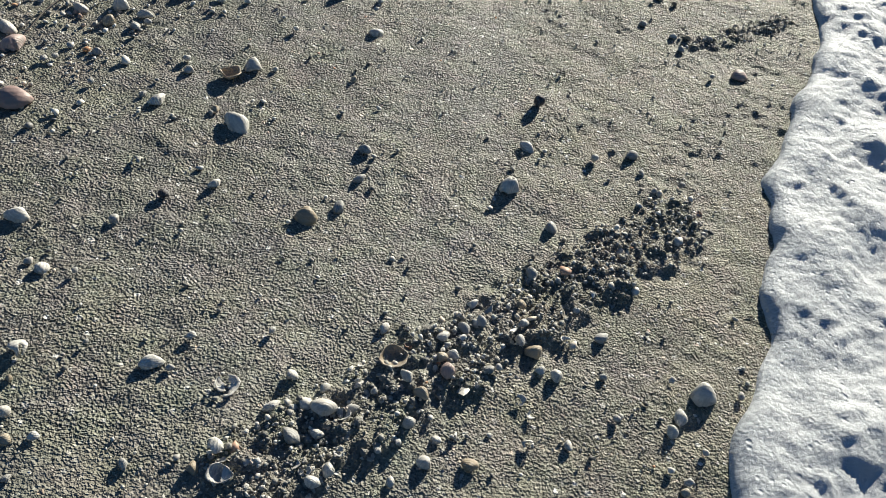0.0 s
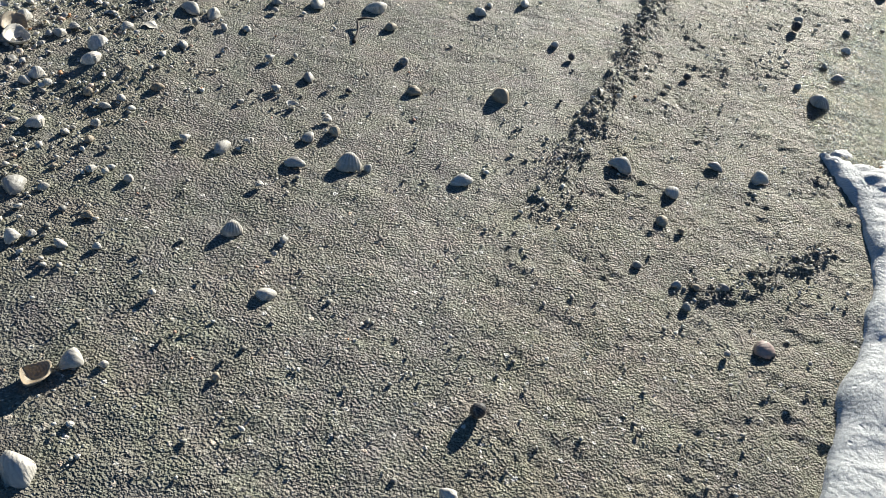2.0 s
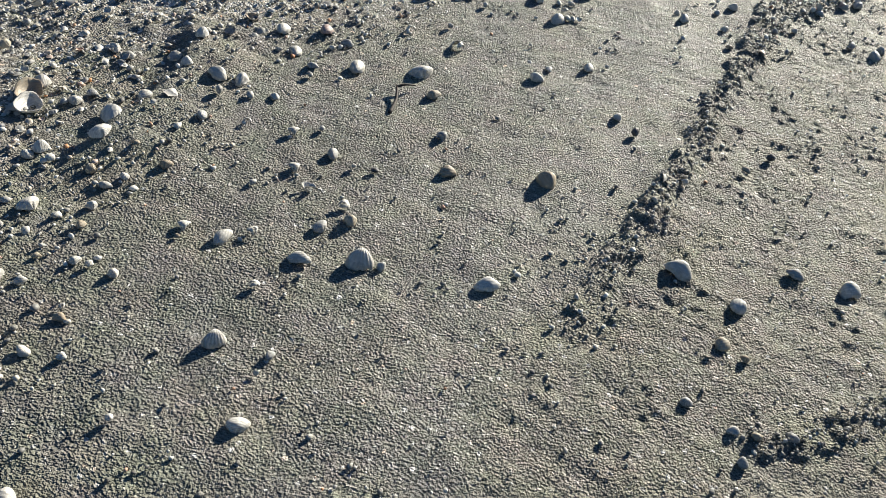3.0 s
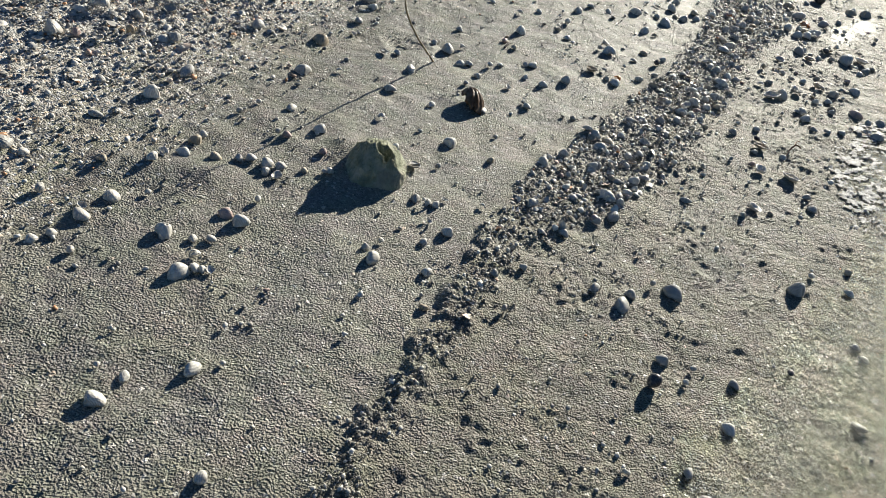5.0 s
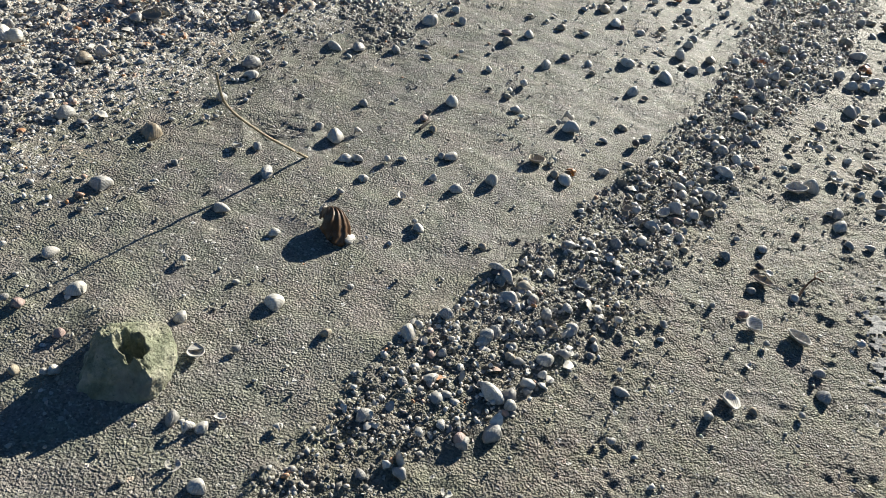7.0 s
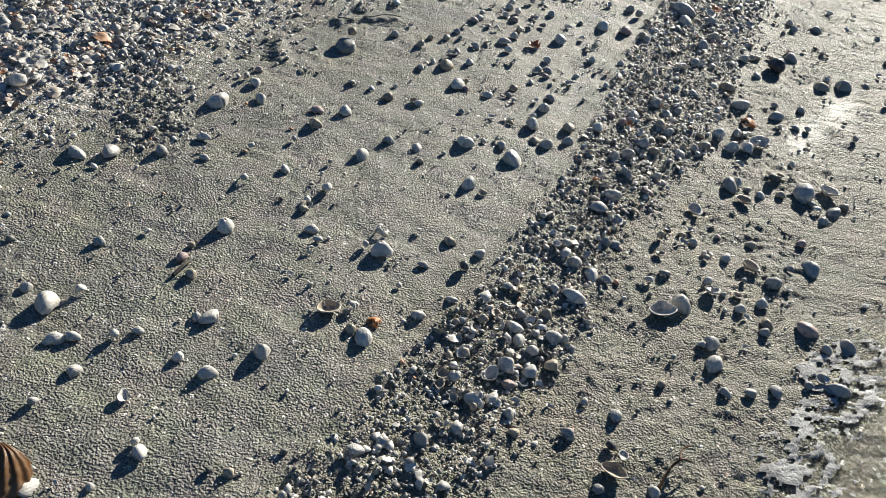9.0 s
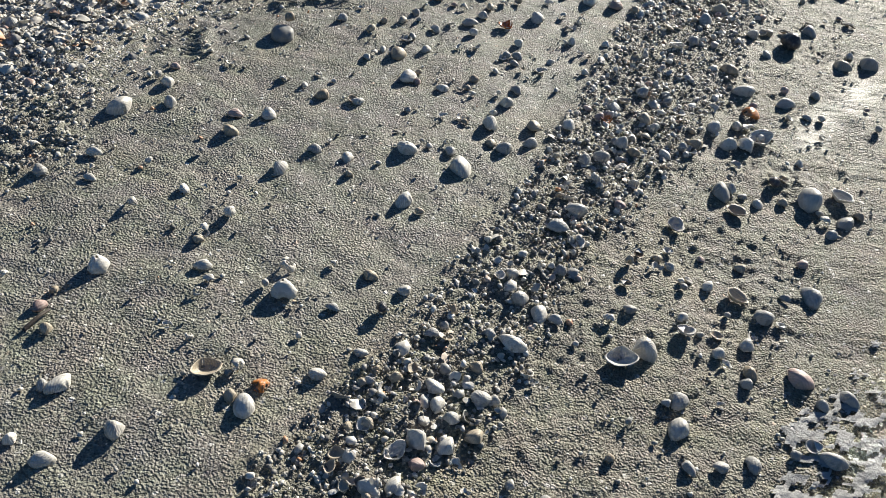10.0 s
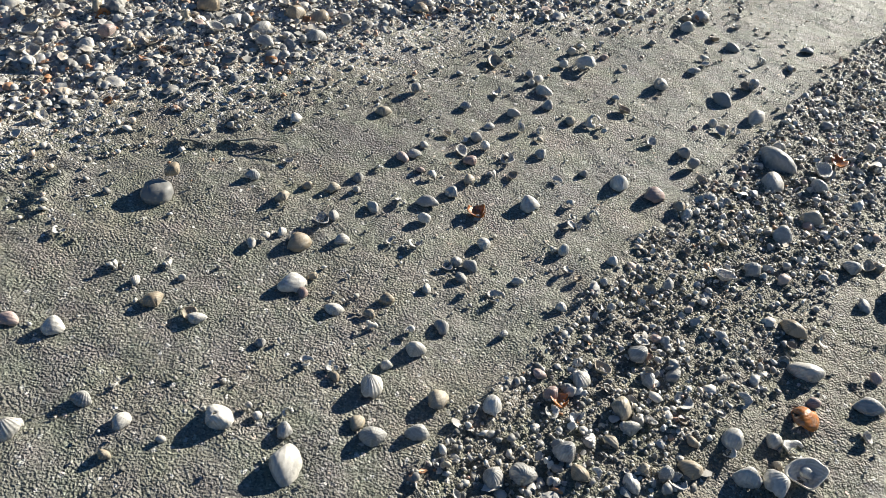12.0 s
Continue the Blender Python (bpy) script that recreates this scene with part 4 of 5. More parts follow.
put("broken", 0.994, 3.204, 0.0168)
put("pebble", 1.065, 3.205, 0.0113)
put("grey", 1.520, 3.209, 0.0101)
put("clam", 1.711, 3.226, 0.0253)
put("clam", 0.982, 3.226, 0.0185)
put("clam", 1.424, 3.229, 0.0263)
put("slip", 1.625, 3.230, 0.0282)
put("clam", 1.242, 3.231, 0.0188)
put("clam", 1.646, 3.232, 0.0104)
put("tancup", 1.670, 3.235, 0.0179)
put("broken", 1.522, 3.238, 0.0173)
put("ring", 1.724, 3.245, 0.0165)
put("broken", 1.086, 3.246, 0.0247)
put("grey", 1.397, 3.249, 0.0282)
put("tan", 1.194, 3.253, 0.0205)
put("clam", 1.626, 3.258, 0.0151)
put("grey", 1.551, 3.259, 0.0165)
put("broken", 1.143, 3.262, 0.0147)
put("slip", 1.770, 3.268, 0.0168)
put("tan", 0.961, 3.270, 0.0146)
put("pebble", 1.695, 3.276, 0.0107)
put("ring", 0.967, 3.280, 0.0147)
put("darkark", 1.749, 3.283, 0.0278)
put("grey", 1.386, 3.290, 0.0228)
put("broken", 0.964, 3.293, 0.0149)
put("slip", 1.552, 3.307, 0.0202)
put("tancup", 1.714, 3.314, 0.0299)
put("grey", 0.600, 3.318, 0.0253)
put("broken", 0.859, 3.319, 0.0196)
put("pebble", 0.989, 3.323, 0.0195)
put("grey", 1.794, 3.326, 0.0143)
put("clam", 1.676, 3.328, 0.0174)
put("pebble", 1.635, 3.330, 0.0111)
put("grey", 0.646, 3.333, 0.0276)
put("grey", 1.838, 3.337, 0.0354)
put("ring", 1.604, 3.350, 0.0208)
put("grey", 0.718, 3.358, 0.0230)
put("clam", 1.626, 3.358, 0.0145)
put("clam", 0.785, 3.360, 0.0139)
put("clam", 0.916, 3.363, 0.0155)
put("ring", 1.483, 3.372, 0.0274)
put("ring", 0.941, 3.375, 0.0125)
put("tan", 1.608, 3.375, 0.0163)
put("tan", 1.738, 3.380, 0.0197)
put("ring", 0.775, 3.380, 0.0172)
put("tan", 1.249, 3.391, 0.0145)
put("pebble", 0.985, 3.402, 0.0096)
put("grey", 1.455, 3.402, 0.0279)
put("broken", 0.689, 3.406, 0.0158)
put("broken", 0.852, 3.412, 0.0176)
put("clam", 0.771, 3.413, 0.0159)
put("clam", 1.226, 3.413, 0.0278)
put("ark", 1.036, 3.442, 0.0245)
put("grey", 1.488, 3.448, 0.0305)
put("tan", 1.136, 3.450, 0.0133)
put("pebble", 0.917, 3.450, 0.0099)
put("cup", 1.650, 3.457, 0.0292)
put("grey", 1.914, 3.489, 0.0194)
put("clam", 1.129, 3.491, 0.0207)
put("darkark", 1.078, 3.498, 0.0198)
put("tancup", 1.757, 3.508, 0.0302)
put("tan", 0.943, 3.510, 0.0239)
put("clam", 1.305, 3.513, 0.0376)
put("broken", 1.910, 3.521, 0.0248)
put("grey", 1.947, 3.522, 0.0289)
put("auger", 1.529, 3.523, 0.0444)
put("broken", 1.095, 3.526, 0.0107)
put("clam", 0.767, 3.528, 0.0377)
put("holed", 1.217, 3.532, 0.0305)
put("clam", 1.803, 3.541, 0.0217)
put("tan", 1.980, 3.545, 0.0201)
put("grey", 1.288, 3.546, 0.0188)
put("clam", 1.253, 3.551, 0.0130)
put("tan", 1.850, 3.552, 0.0183)
put("grey", 1.743, 3.554, 0.0328)
put("clam", 0.838, 3.557, 0.0209)
put("rose", 0.941, 3.557, 0.0212)
put("pebble", 1.240, 3.558, 0.0096)
put("clam", 1.898, 3.567, 0.0448)
put("broken", 1.282, 3.568, 0.0156)
put("clam", 0.991, 3.568, 0.0288)
put("darkark", 1.375, 3.577, 0.0262)
put("darkark", 1.513, 3.583, 0.0246)
put("cup", 1.959, 3.588, 0.0338)
put("tan", 1.354, 3.588, 0.0193)
put("dark", 1.842, 3.598, 0.0225)
put("darkark", 1.541, 3.598, 0.0272)
put("grey", 1.422, 3.601, 0.0229)
put("clam", 0.817, 3.615, 0.0271)
put("tan", 1.600, 3.623, 0.0216)
put("ring", 1.618, 3.628, 0.0168)
put("pebble", 0.795, 3.629, 0.0145)
put("tan", 1.308, 3.633, 0.0126)
put("ring", 1.786, 3.634, 0.0229)
put("clam", 1.658, 3.637, 0.0204)
put("ark", 1.351, 3.638, 0.0302)
put("ring", 1.271, 3.638, 0.0178)
put("darkark", 1.580, 3.641, 0.0268)
put("grey", 1.210, 3.643, 0.0142)
put("ring", 1.301, 3.645, 0.0166)
put("clam", 1.123, 3.645, 0.0183)
put("tan", 1.064, 3.648, 0.0264)
put("tancup", 1.114, 3.648, 0.0183)
put("tan", 1.428, 3.651, 0.0289)
put("broken", 1.315, 3.653, 0.0089)
put("pebble", 1.228, 3.655, 0.0065)
put("ring", 1.706, 3.657, 0.0218)
put("rose", 0.813, 3.665, 0.0148)
put("clam", 1.031, 3.666, 0.0121)
put("clam", 1.488, 3.666, 0.0252)
put("clam", 1.356, 3.674, 0.0168)
put("broken", 0.989, 3.676, 0.0218)
put("tan", 1.720, 3.680, 0.0284)
put("ring", 1.554, 3.687, 0.0191)
put("ring", 1.587, 3.692, 0.0254)
put("ark", 1.787, 3.697, 0.0285)
put("clam", 1.075, 3.698, 0.0123)
put("ark", 1.818, 3.698, 0.0309)
put("ring", 0.896, 3.703, 0.0190)
put("ark", 1.646, 3.705, 0.0216)
put("broken", 1.047, 3.707, 0.0166)
put("clam", 1.379, 3.709, 0.0265)
put("orange", 1.559, 3.710, 0.0259)
put("tan", 1.718, 3.716, 0.0165)
put("ring", 1.761, 3.718, 0.0190)
put("cup", 1.850, 3.722, 0.0414)
put("broken", 1.316, 3.723, 0.0162)
put("tan", 1.632, 3.728, 0.0286)
put("clam", 1.570, 3.729, 0.0183)
put("clam", 1.264, 3.730, 0.0219)
put("pebble", 1.365, 3.735, 0.0108)
put("rose", 1.218, 3.739, 0.0152)
put("clam", 1.766, 3.740, 0.0283)
put("tan", 1.309, 3.740, 0.0137)
put("clam", 1.202, 3.748, 0.0308)
put("ark", 1.580, 3.750, 0.0240)
put("ring", 1.839, 3.754, 0.0322)
put("grey", 1.399, 3.756, 0.0205)
put("clam", 1.816, 3.762, 0.0221)
put("ring", 1.700, 3.767, 0.0265)
put("slip", 1.749, 3.767, 0.0171)
put("tan", 1.218, 3.769, 0.0156)
put("tan", 1.320, 3.771, 0.0182)
put("tancup", 1.600, 3.778, 0.0230)
put("grey", 1.474, 3.781, 0.0110)
put("clam", 1.121, 3.788, 0.0145)
put("grey", 1.659, 3.791, 0.0190)
put("ring", 1.775, 3.800, 0.0242)
put("grey", 1.687, 3.803, 0.0191)
put("broken", 1.133, 3.806, 0.0161)
put("orange", 1.853, 3.810, 0.0377)
put("clam", 1.360, 3.810, 0.0129)
put("tan", 1.176, 3.818, 0.0324)
put("pebble", 2.109, 3.821, 0.0148)
put("darkark", 1.641, 3.821, 0.0251)
put("clam", 1.147, 3.826, 0.0134)
put("pebble", 1.998, 3.828, 0.0169)
put("ring", 1.448, 3.836, 0.0260)
put("clam", 1.226, 3.846, 0.0194)
put("grey", 1.394, 3.851, 0.0161)
put("clam", 1.533, 3.855, 0.0173)
put("grey", 1.934, 3.864, 0.0277)
put("ring", 1.183, 3.867, 0.0274)
put("ring", 1.290, 3.872, 0.0181)
put("grey", 1.402, 3.878, 0.0209)
put("ring", 1.320, 3.880, 0.0226)
put("clam", 1.466, 3.880, 0.0133)
put("grey", 1.197, 3.883, 0.0169)
put("clam", 1.860, 3.889, 0.0327)
put("grey", 2.011, 3.912, 0.0265)
put("clam", 1.239, 3.927, 0.0173)
put("tan", 1.137, 3.928, 0.0159)
put("clam", 1.406, 3.929, 0.0247)
put("tan", 1.173, 3.939, 0.0191)
put("grey", 1.204, 3.949, 0.0128)
put("tan", 1.839, 3.957, 0.0344)
put("ring", 1.270, 3.961, 0.0208)
put("clam", 1.585, 3.974, 0.0187)
put("grey", 1.304, 3.974, 0.0241)
put("orange", 1.379, 3.987, 0.0306)
put("cup", 0.626, 4.005, 0.0318)
put("broken", 1.214, 4.014, 0.0166)
put("cup", 1.740, 4.016, 0.0283)
put("ring", 1.521, 4.026, 0.0276)
put("broken", 1.291, 4.039, 0.0184)
put("clam", 1.447, 4.043, 0.0348)
put("grey", 1.782, 4.051, 0.0304)
put("tan", 1.347, 4.053, 0.0202)
put("tan", 2.112, 4.055, 0.0376)
put("clam", 0.678, 4.068, 0.0327)
put("clam", 1.051, 4.071, 0.0228)
put("broken", 1.503, 4.075, 0.0184)
put("broken", 1.373, 4.082, 0.0222)
put("rose", 0.618, 4.085, 0.0277)
put("grey", 2.183, 4.085, 0.0432)
put("cup", 0.739, 4.086, 0.0274)
put("rose", 1.334, 4.101, 0.0243)
put("grey", 1.257, 4.101, 0.0175)
put("clam", 0.515, 4.105, 0.0378)
put("dark", 2.011, 4.113, 0.0532)
put("ring", 1.472, 4.119, 0.0207)
put("tancup", 0.762, 4.123, 0.0260)
put("ring", 1.386, 4.128, 0.0263)
put("grey", 1.933, 4.135, 0.0299)
put("ring", 1.260, 4.148, 0.0143)
put("grey", 1.826, 4.156, 0.0392)
put("orange", 0.647, 4.158, 0.0326)
put("rose", 1.625, 4.159, 0.0331)
put("clam", 1.568, 4.160, 0.0315)
put("grey", 1.434, 4.173, 0.0214)
put("grey", 2.084, 4.204, 0.0377)
put("tan", 1.877, 4.227, 0.0353)
put("clam", 0.840, 4.260, 0.0338)
put("clam", 0.891, 4.269, 0.0338)
put("tan", 0.779, 4.277, 0.0464)
put("tan", 1.459, 4.296, 0.0210)
put("clam", 1.813, 4.296, 0.0425)
put("grey", 1.659, 4.303, 0.0282)
put("broken", 1.498, 4.314, 0.0346)
put("ring", 1.327, 4.317, 0.0293)
put("grey", 1.890, 4.322, 0.0335)
put("tan", 0.916, 4.344, 0.0412)
put("tan", 0.960, 4.360, 0.0414)
put("grey", 1.822, 4.367, 0.0577)
put("clam", 1.394, 4.368, 0.0279)
put("cup", 1.897, 4.378, 0.0345)
put("tancup", 1.290, 4.415, 0.0330)
put("orange", 1.929, 4.422, 0.0332)
put("clam", 1.783, 4.494, 0.0329)
put("broken", 1.454, 4.499, 0.0489)
put("grey", 1.598, 4.510, 0.0316)
put("grey", 1.715, 4.523, 0.0335)
put("broken", 1.427, 4.561, 0.0328)
put("broken", 1.786, 4.724, 0.0251)
put("grey", 1.725, 4.750, 0.0326)
put("clam", 1.626, 4.783, 0.0357)
put("clam", 1.652, 4.860, 0.0343)

# ---- rock, ribbed brown shell, stalks and twigs ----
def rock_material():
    M = Mat("pitted_rock")
    p = M.coords()
    spots = M.noise(p, 38.0, 5.0, 0.65)
    col = M.ramp(spots, (0.3, (0.16, 0.18, 0.11)), (0.48, (0.33, 0.34, 0.23)), (0.62, (0.52, 0.50, 0.37)), (0.76, (0.70, 0.66, 0.52)))
    sand = M.noise(p, 16.0, 3.0)
    col = M.mix(M.ramp(sand, (0.54, (0, 0, 0)), (0.66, (0.8, 0.8, 0.8))), col, (0.30, 0.28, 0.215))
    pores = M.ramp(M.cells(p, 150.0), (0.10, (0, 0, 0)), (0.30, (1, 1, 1)))
    n = M.bump(M.math("ADD", M.noise(p, 260.0, 5.0, 0.7), M.math("MULTIPLY", pores, 0.6)), 1.0, 0.004)
    M.set(Base_Color=col, Roughness=0.85, Normal=n)
    return M.m


ROCK = rock_material()


def build_rock():
    """A worn block: a steep pitted front, a top that falls to one side, and a hollow in that top."""
    bm = bmesh.new()
    bmesh.ops.create_icosphere(bm, subdivisions=6, radius=1.0)
    front, side, back = Vector((0.04, -0.80, 0.59)), Vector((0.60, 0.05, 0.79)), Vector((-0.25, 0.72, 0.64))
    for v in bm.verts:
        c = v.co.normalized()
        p = Vector((c.x * 0.055, c.y * 0.066, c.z * 0.080))
        wear = 0.004 * noise.noise(c * 2.2 + Vector((3, 1, 0))) + 0.003 * noise.noise(c * 5) + 0.0016 * noise.noise(c * 12)
        for n, d in ((front, 0.0465), (side, 0.0475), (back, 0.0500), (Vector((-0.90, -0.1, 0.42)), 0.0455), (Vector((0.1, 0.2, 1)), 0.060)):
            over = p.dot(n.normalized()) - d - wear
            if over > 0:
                p -= n.normalized() * over * 0.94
        p *= 1 + 0.03 * noise.noise(c * 7) + 0.022 * noise.noise(c * 16) - 0.05 * max(0, noise.noise(c * 24) - 0.15) - 0.03 * max(0, noise.noise(c * 45) - 0.1)
        r = math.hypot((p.x - 0.012) / 0.016, (p.y + 0.007) / 0.017) + 0.30 * noise.noise(c * 6 + Vector((0, 5, 0)))
        if p.z > 0.025:
            if r < 1:
                p.z -= 0.032 * (1 - r ** 7)
            elif r < 1.35:
                p.z += 0.004 * math.sin((r - 1) / 0.35 * math.pi)
        v.co = p
    me = bpy.data.meshes.new("rock")
    bm.to_mesh(me)
    bm.free()
    for pl in me.polygons:
        pl.use_smooth = True
    me.materials.append(ROCK)
    ob = tagged(new("rock", me), "pitted greenish rock with a dark hollow, half buried", "rock")
    ob.matrix_world = pose(0.561, 2.446, 0.0, 0, 0, 4)


build_rock()


def build_brown_shell():
    v, f = valve_grid(77, wide=0.72, deep=0.34, ribs=9, rib=0.032, na=96, ns=14, thick=0.05, broken=0.05)
    for i in range(len(v)):
        v[i, 2] += 0.018 * math.sin(v[i, 1] * 40) * max(0, v[i, 1] + 0.4)
    ob = tagged(new("ribbed_shell", link("ribbed_shell", v, f, BROWN)), "rust-brown ribbed shell fragment tipped up on sand", "shell")
    ob.matrix_world = pose(0.730, 2.764, 0.006, 0, 0, -128) @ pose(0, 0, 0, -18, -24, 0) @ Matrix.Scale(0.068, 4)
    crust = new("barnacle", pebble_mesh(9, WHITE, 0.5, 0.35))
    crust.parent = ob
    crust.matrix_local = pose(-0.18, 0.38, 0.02) @ Matrix.Diagonal((0.5, 0.3, 0.3, 1))
    tagged(crust, "white crust on the shell's edge")


build_brown_shell()


def wood_material(name, a, b):
    M = Mat(name)
    p = M.coords()
    M.set(Base_Color=M.ramp(M.noise(p, 90.0, 4.0), (0.35, a), (0.7, b)), Roughness=0.75, Normal=M.bump(M.noise(p, 500.0), 0.5, 0.001))
    return M.m


STRAW = wood_material("dry_stalk", (0.30, 0.24, 0.15), (0.48, 0.40, 0.27))
DRIFT = wood_material("grey_driftwood", (0.16, 0.15, 0.125), (0.34, 0.32, 0.27))
BARK = wood_material("dark_twig", (0.05, 0.04, 0.035), (0.11, 0.09, 0.07))


def rod(name, pts, r0, r1, mat, sides=7):
    """A tapering rod through the points, smoothed."""
    pts = [Vector(p) for p in pts]
    path = []
    for i in range(len(pts) - 1):
        p0, p1, p2, p3 = pts[max(i - 1, 0)], pts[i], pts[i + 1], pts[min(i + 2, len(pts) - 1)]
        for k in range(6):
            t = k / 6
            path.append(0.5 * ((2 * p1) + (p2 - p0) * t + (2 * p0 - 5 * p1 + 4 * p2 - p3) * t * t + (3 * p1 - p0 - 3 * p2 + p3) * t ** 3))
    path.append(pts[-1])
    vs, fs = [], []
    for i, p in enumerate(path):
        d = (path[min(i + 1, len(path) - 1)] - path[max(i - 1, 0)]).normalized()
        a = d.orthogonal().normalized()
        b = d.cross(a)
        r = r0 + (r1 - r0) * i / (len(path) - 1)
        vs += [p + (a * math.cos(q) + b * math.sin(q)) * r for q in (2 * math.pi * k / sides for k in range(sides))]
    for i in range(len(path) - 1):
        fs += [(i * sides + k, i * sides + (k + 1) % sides, (i + 1) * sides + (k + 1) % sides, (i + 1) * sides + k) for k in range(sides)]
    fs += [tuple(range(sides)), tuple(range(len(vs) - sides, len(vs)))]
    return link(name, vs, fs, mat)


def flat_twig(name, label, pts, r, mat, fork=None, lift=0.002):
    full = [(x, y, float(land(x, y)) + lift + (dz if dz else 0)) for x, y, dz in pts]
    ob = tagged(new(name, rod(name, full, r, r * 0.55, mat)), label, "twig")
    if fork:
        full = [(x, y, float(land(x, y)) + lift + dz) for x, y, dz in fork]
        side = new("side_shoot", rod("side_shoot", full, r * 0.8, r * 0.4, mat))
        side.parent = ob
    return ob


stalk = new("stalk", rod("stalk", [(0.645, 2.937, -0.004), (0.620, 2.893, 0.040), (0.592, 2.846, 0.090), (0.562, 2.790, 0.160), (0.553, 2.777, 0.215)], 0.0023, 0.0017, STRAW))
tagged(stalk, "thin dry straw stalk standing slanted in the sand", "stalk")
flat_twig("twig", "small dark forked twig lying on sand", [(0.077, 1.694, 0), (0.080, 1.728, 0.004), (0.075, 1.759, 0.008)], 0.0034, BARK, [(0.075, 1.759, 0.008), (0.088, 1.768, 0.010), (0.103, 1.780, 0.004)])
# dark rod laid where the shadow of an unbuilt stalk falls
flat_twig("twig", "long thin dark rod standing in for a stalk's shadow", [(-0.414, 1.097, 0), (-0.430, 1.03, 0.003), (-0.442, 0.968, 0.002), (-0.458, 0.88, 0)], 0.0012, BARK)
flat_twig("twig", "grey driftwood twig half buried in sand", [(0.985, 3.962, 0.001), (1.01, 3.978, 0.003), (1.03, 3.984, 0.006), (1.066, 3.998, 0.004)], 0.0016, DRIFT, [(1.03, 3.984, 0.006), (1.045, 3.978, 0.005), (1.078, 3.972, 0.002)])
flat_twig("twig", "short grey driftwood twig beside another", [(0.930, 3.934, 0.001), (0.945, 3.940, 0.003), (0.962, 3.944, 0.0)], 0.0022, DRIFT)
flat_twig("seaweed_sprig", "small curled reddish seaweed sprig on sand", [(1.466, 2.855, 0), (1.482, 2.880, 0.008), (1.496, 2.890, 0.016), (1.512, 2.893, 0.010)], 0.0022, BROWN, [(1.494, 2.890, 0.016), (1.500, 2.905, 0.014), (1.512, 2.912, 0.018)])
flat_twig("twig", "short dark broken twig lying on sand", [(0.812, 3.088, 0), (0.822, 3.108, 0.004), (0.828, 3.122, 0.002)], 0.003, BARK)
flat_twig("twig", "thin dark twig lying among shells", [(0.40, 4.00, 0.012), (0.44, 4.04, 0.016), (0.50, 4.07, 0.014)], 0.003, BARK)

MOON = shell_material("moon_shell_grey", (0.36, 0.355, 0.335), (0.30, 0.295, 0.28), 0.5, 9.0, 0.6)
dome = new("moon_shell", pebble_mesh(6, MOON, 0.62, 0.10, 4))
tagged(dome, "large grey rounded moon shell half buried", "shell")
dome.matrix_world = pose(0.961, 3.822, -0.010 + float(land(0.961, 3.822)), 0, 0, 30) @ Matrix.Diagonal((0.054, 0.046, 0.050, 1))
put("tan", 0.968, 3.852, 0.022, up=0.02)

# ---- loose shell: the bank, the hash behind the step, and crumbs all over ----
def crumb_material(name="shell_crumbs", coat=0.55, dark=1.0, dust=(0.25, 0.235, 0.195), thin=0.0):
    M = Mat(name)
    p = M.coords()
    geo = M.node("ShaderNodeNewGeometry")
    one = geo.outputs["Random Per Island"]
    col = M.ramp(one, (0.0, (0.10 * dark, 0.095 * dark, 0.09 * dark)), (0.12 if dark > 1 else 0.16, (0.26 + 0.09 * (dark - 1), 0.25 + 0.09 * (dark - 1), 0.235 + 0.08 * (dark - 1))), (0.36, (0.48, 0.455, 0.41)), (0.58, (0.68, 0.65, 0.59)),
                 (0.78, (0.82, 0.78, 0.70)), (0.90, (0.70, 0.59, 0.45)), (0.955, (0.60, 0.46, 0.39)), (0.99, (0.58, 0.27, 0.11)))
    dirt = M.noise(p, 160.0, 4.0)
    col = M.mix(M.ramp(dirt, (0.45, (0, 0, 0)), (0.7, (coat, coat, coat))), col, dust)
    n = M.bump(M.noise(p, 500.0, 2.0), 0.3, 0.001)
    M.set(Base_Color=col, Roughness=0.5, Normal=n)
    if thin:
        M.glow_through(col, thin)
    return M.m


CRUMBS = crumb_material()
HASH = crumb_material("sandy_shell_hash", 0.7, 2.6, (0.40, 0.38, 0.335))
PALE = crumb_material("bleached_shells", 0.4, 2.8, (0.66, 0.60, 0.51), 0.12)


def grit_material():
    M = Mat("sandy_grit")
    one = M.node("ShaderNodeNewGeometry").outputs["Random Per Island"]
    p = M.coords()
    col = M.ramp(one, (0.0, (0.14, 0.133, 0.118)), (0.3, (0.26, 0.247, 0.215)), (0.7, (0.40, 0.38, 0.33)), (0.93, (0.66, 0.63, 0.56)))
    M.set(Base_Color=col, Roughness=0.6, Normal=M.bump(M.noise(p, 700.0, 3.0), 0.7, 0.002))
    return M.m


GRIT = grit_material()


def small_valve(seed, cup, ns=2, **kw):
    v, f = valve_grid(seed, na=8, ns=ns, thick=0.06, **kw)
    if cup:
        v = v * (1, 1, -1)
        v[:, 2] -= v[:, 2].min()
    return v, f


def crumb(seed):
    bm = bmesh.new()
    bmesh.ops.create_icosphere(bm, subdivisions=1, radius=0.5)
    for q in bm.verts:
        q.co *= 1 + 0.8 * noise.noise(q.co * 2.6 + Vector((seed * 2.3, 0, 0)))
        q.co.x *= 0.7 + 0.1 * (seed % 4)
        q.co.z *= 0.55
    bm.verts.index_update()
    out = np.array([tuple(q.co) for q in bm.verts]), [tuple(q.index for q in fc.verts) for fc in bm.faces]
    bm.free()
    return out


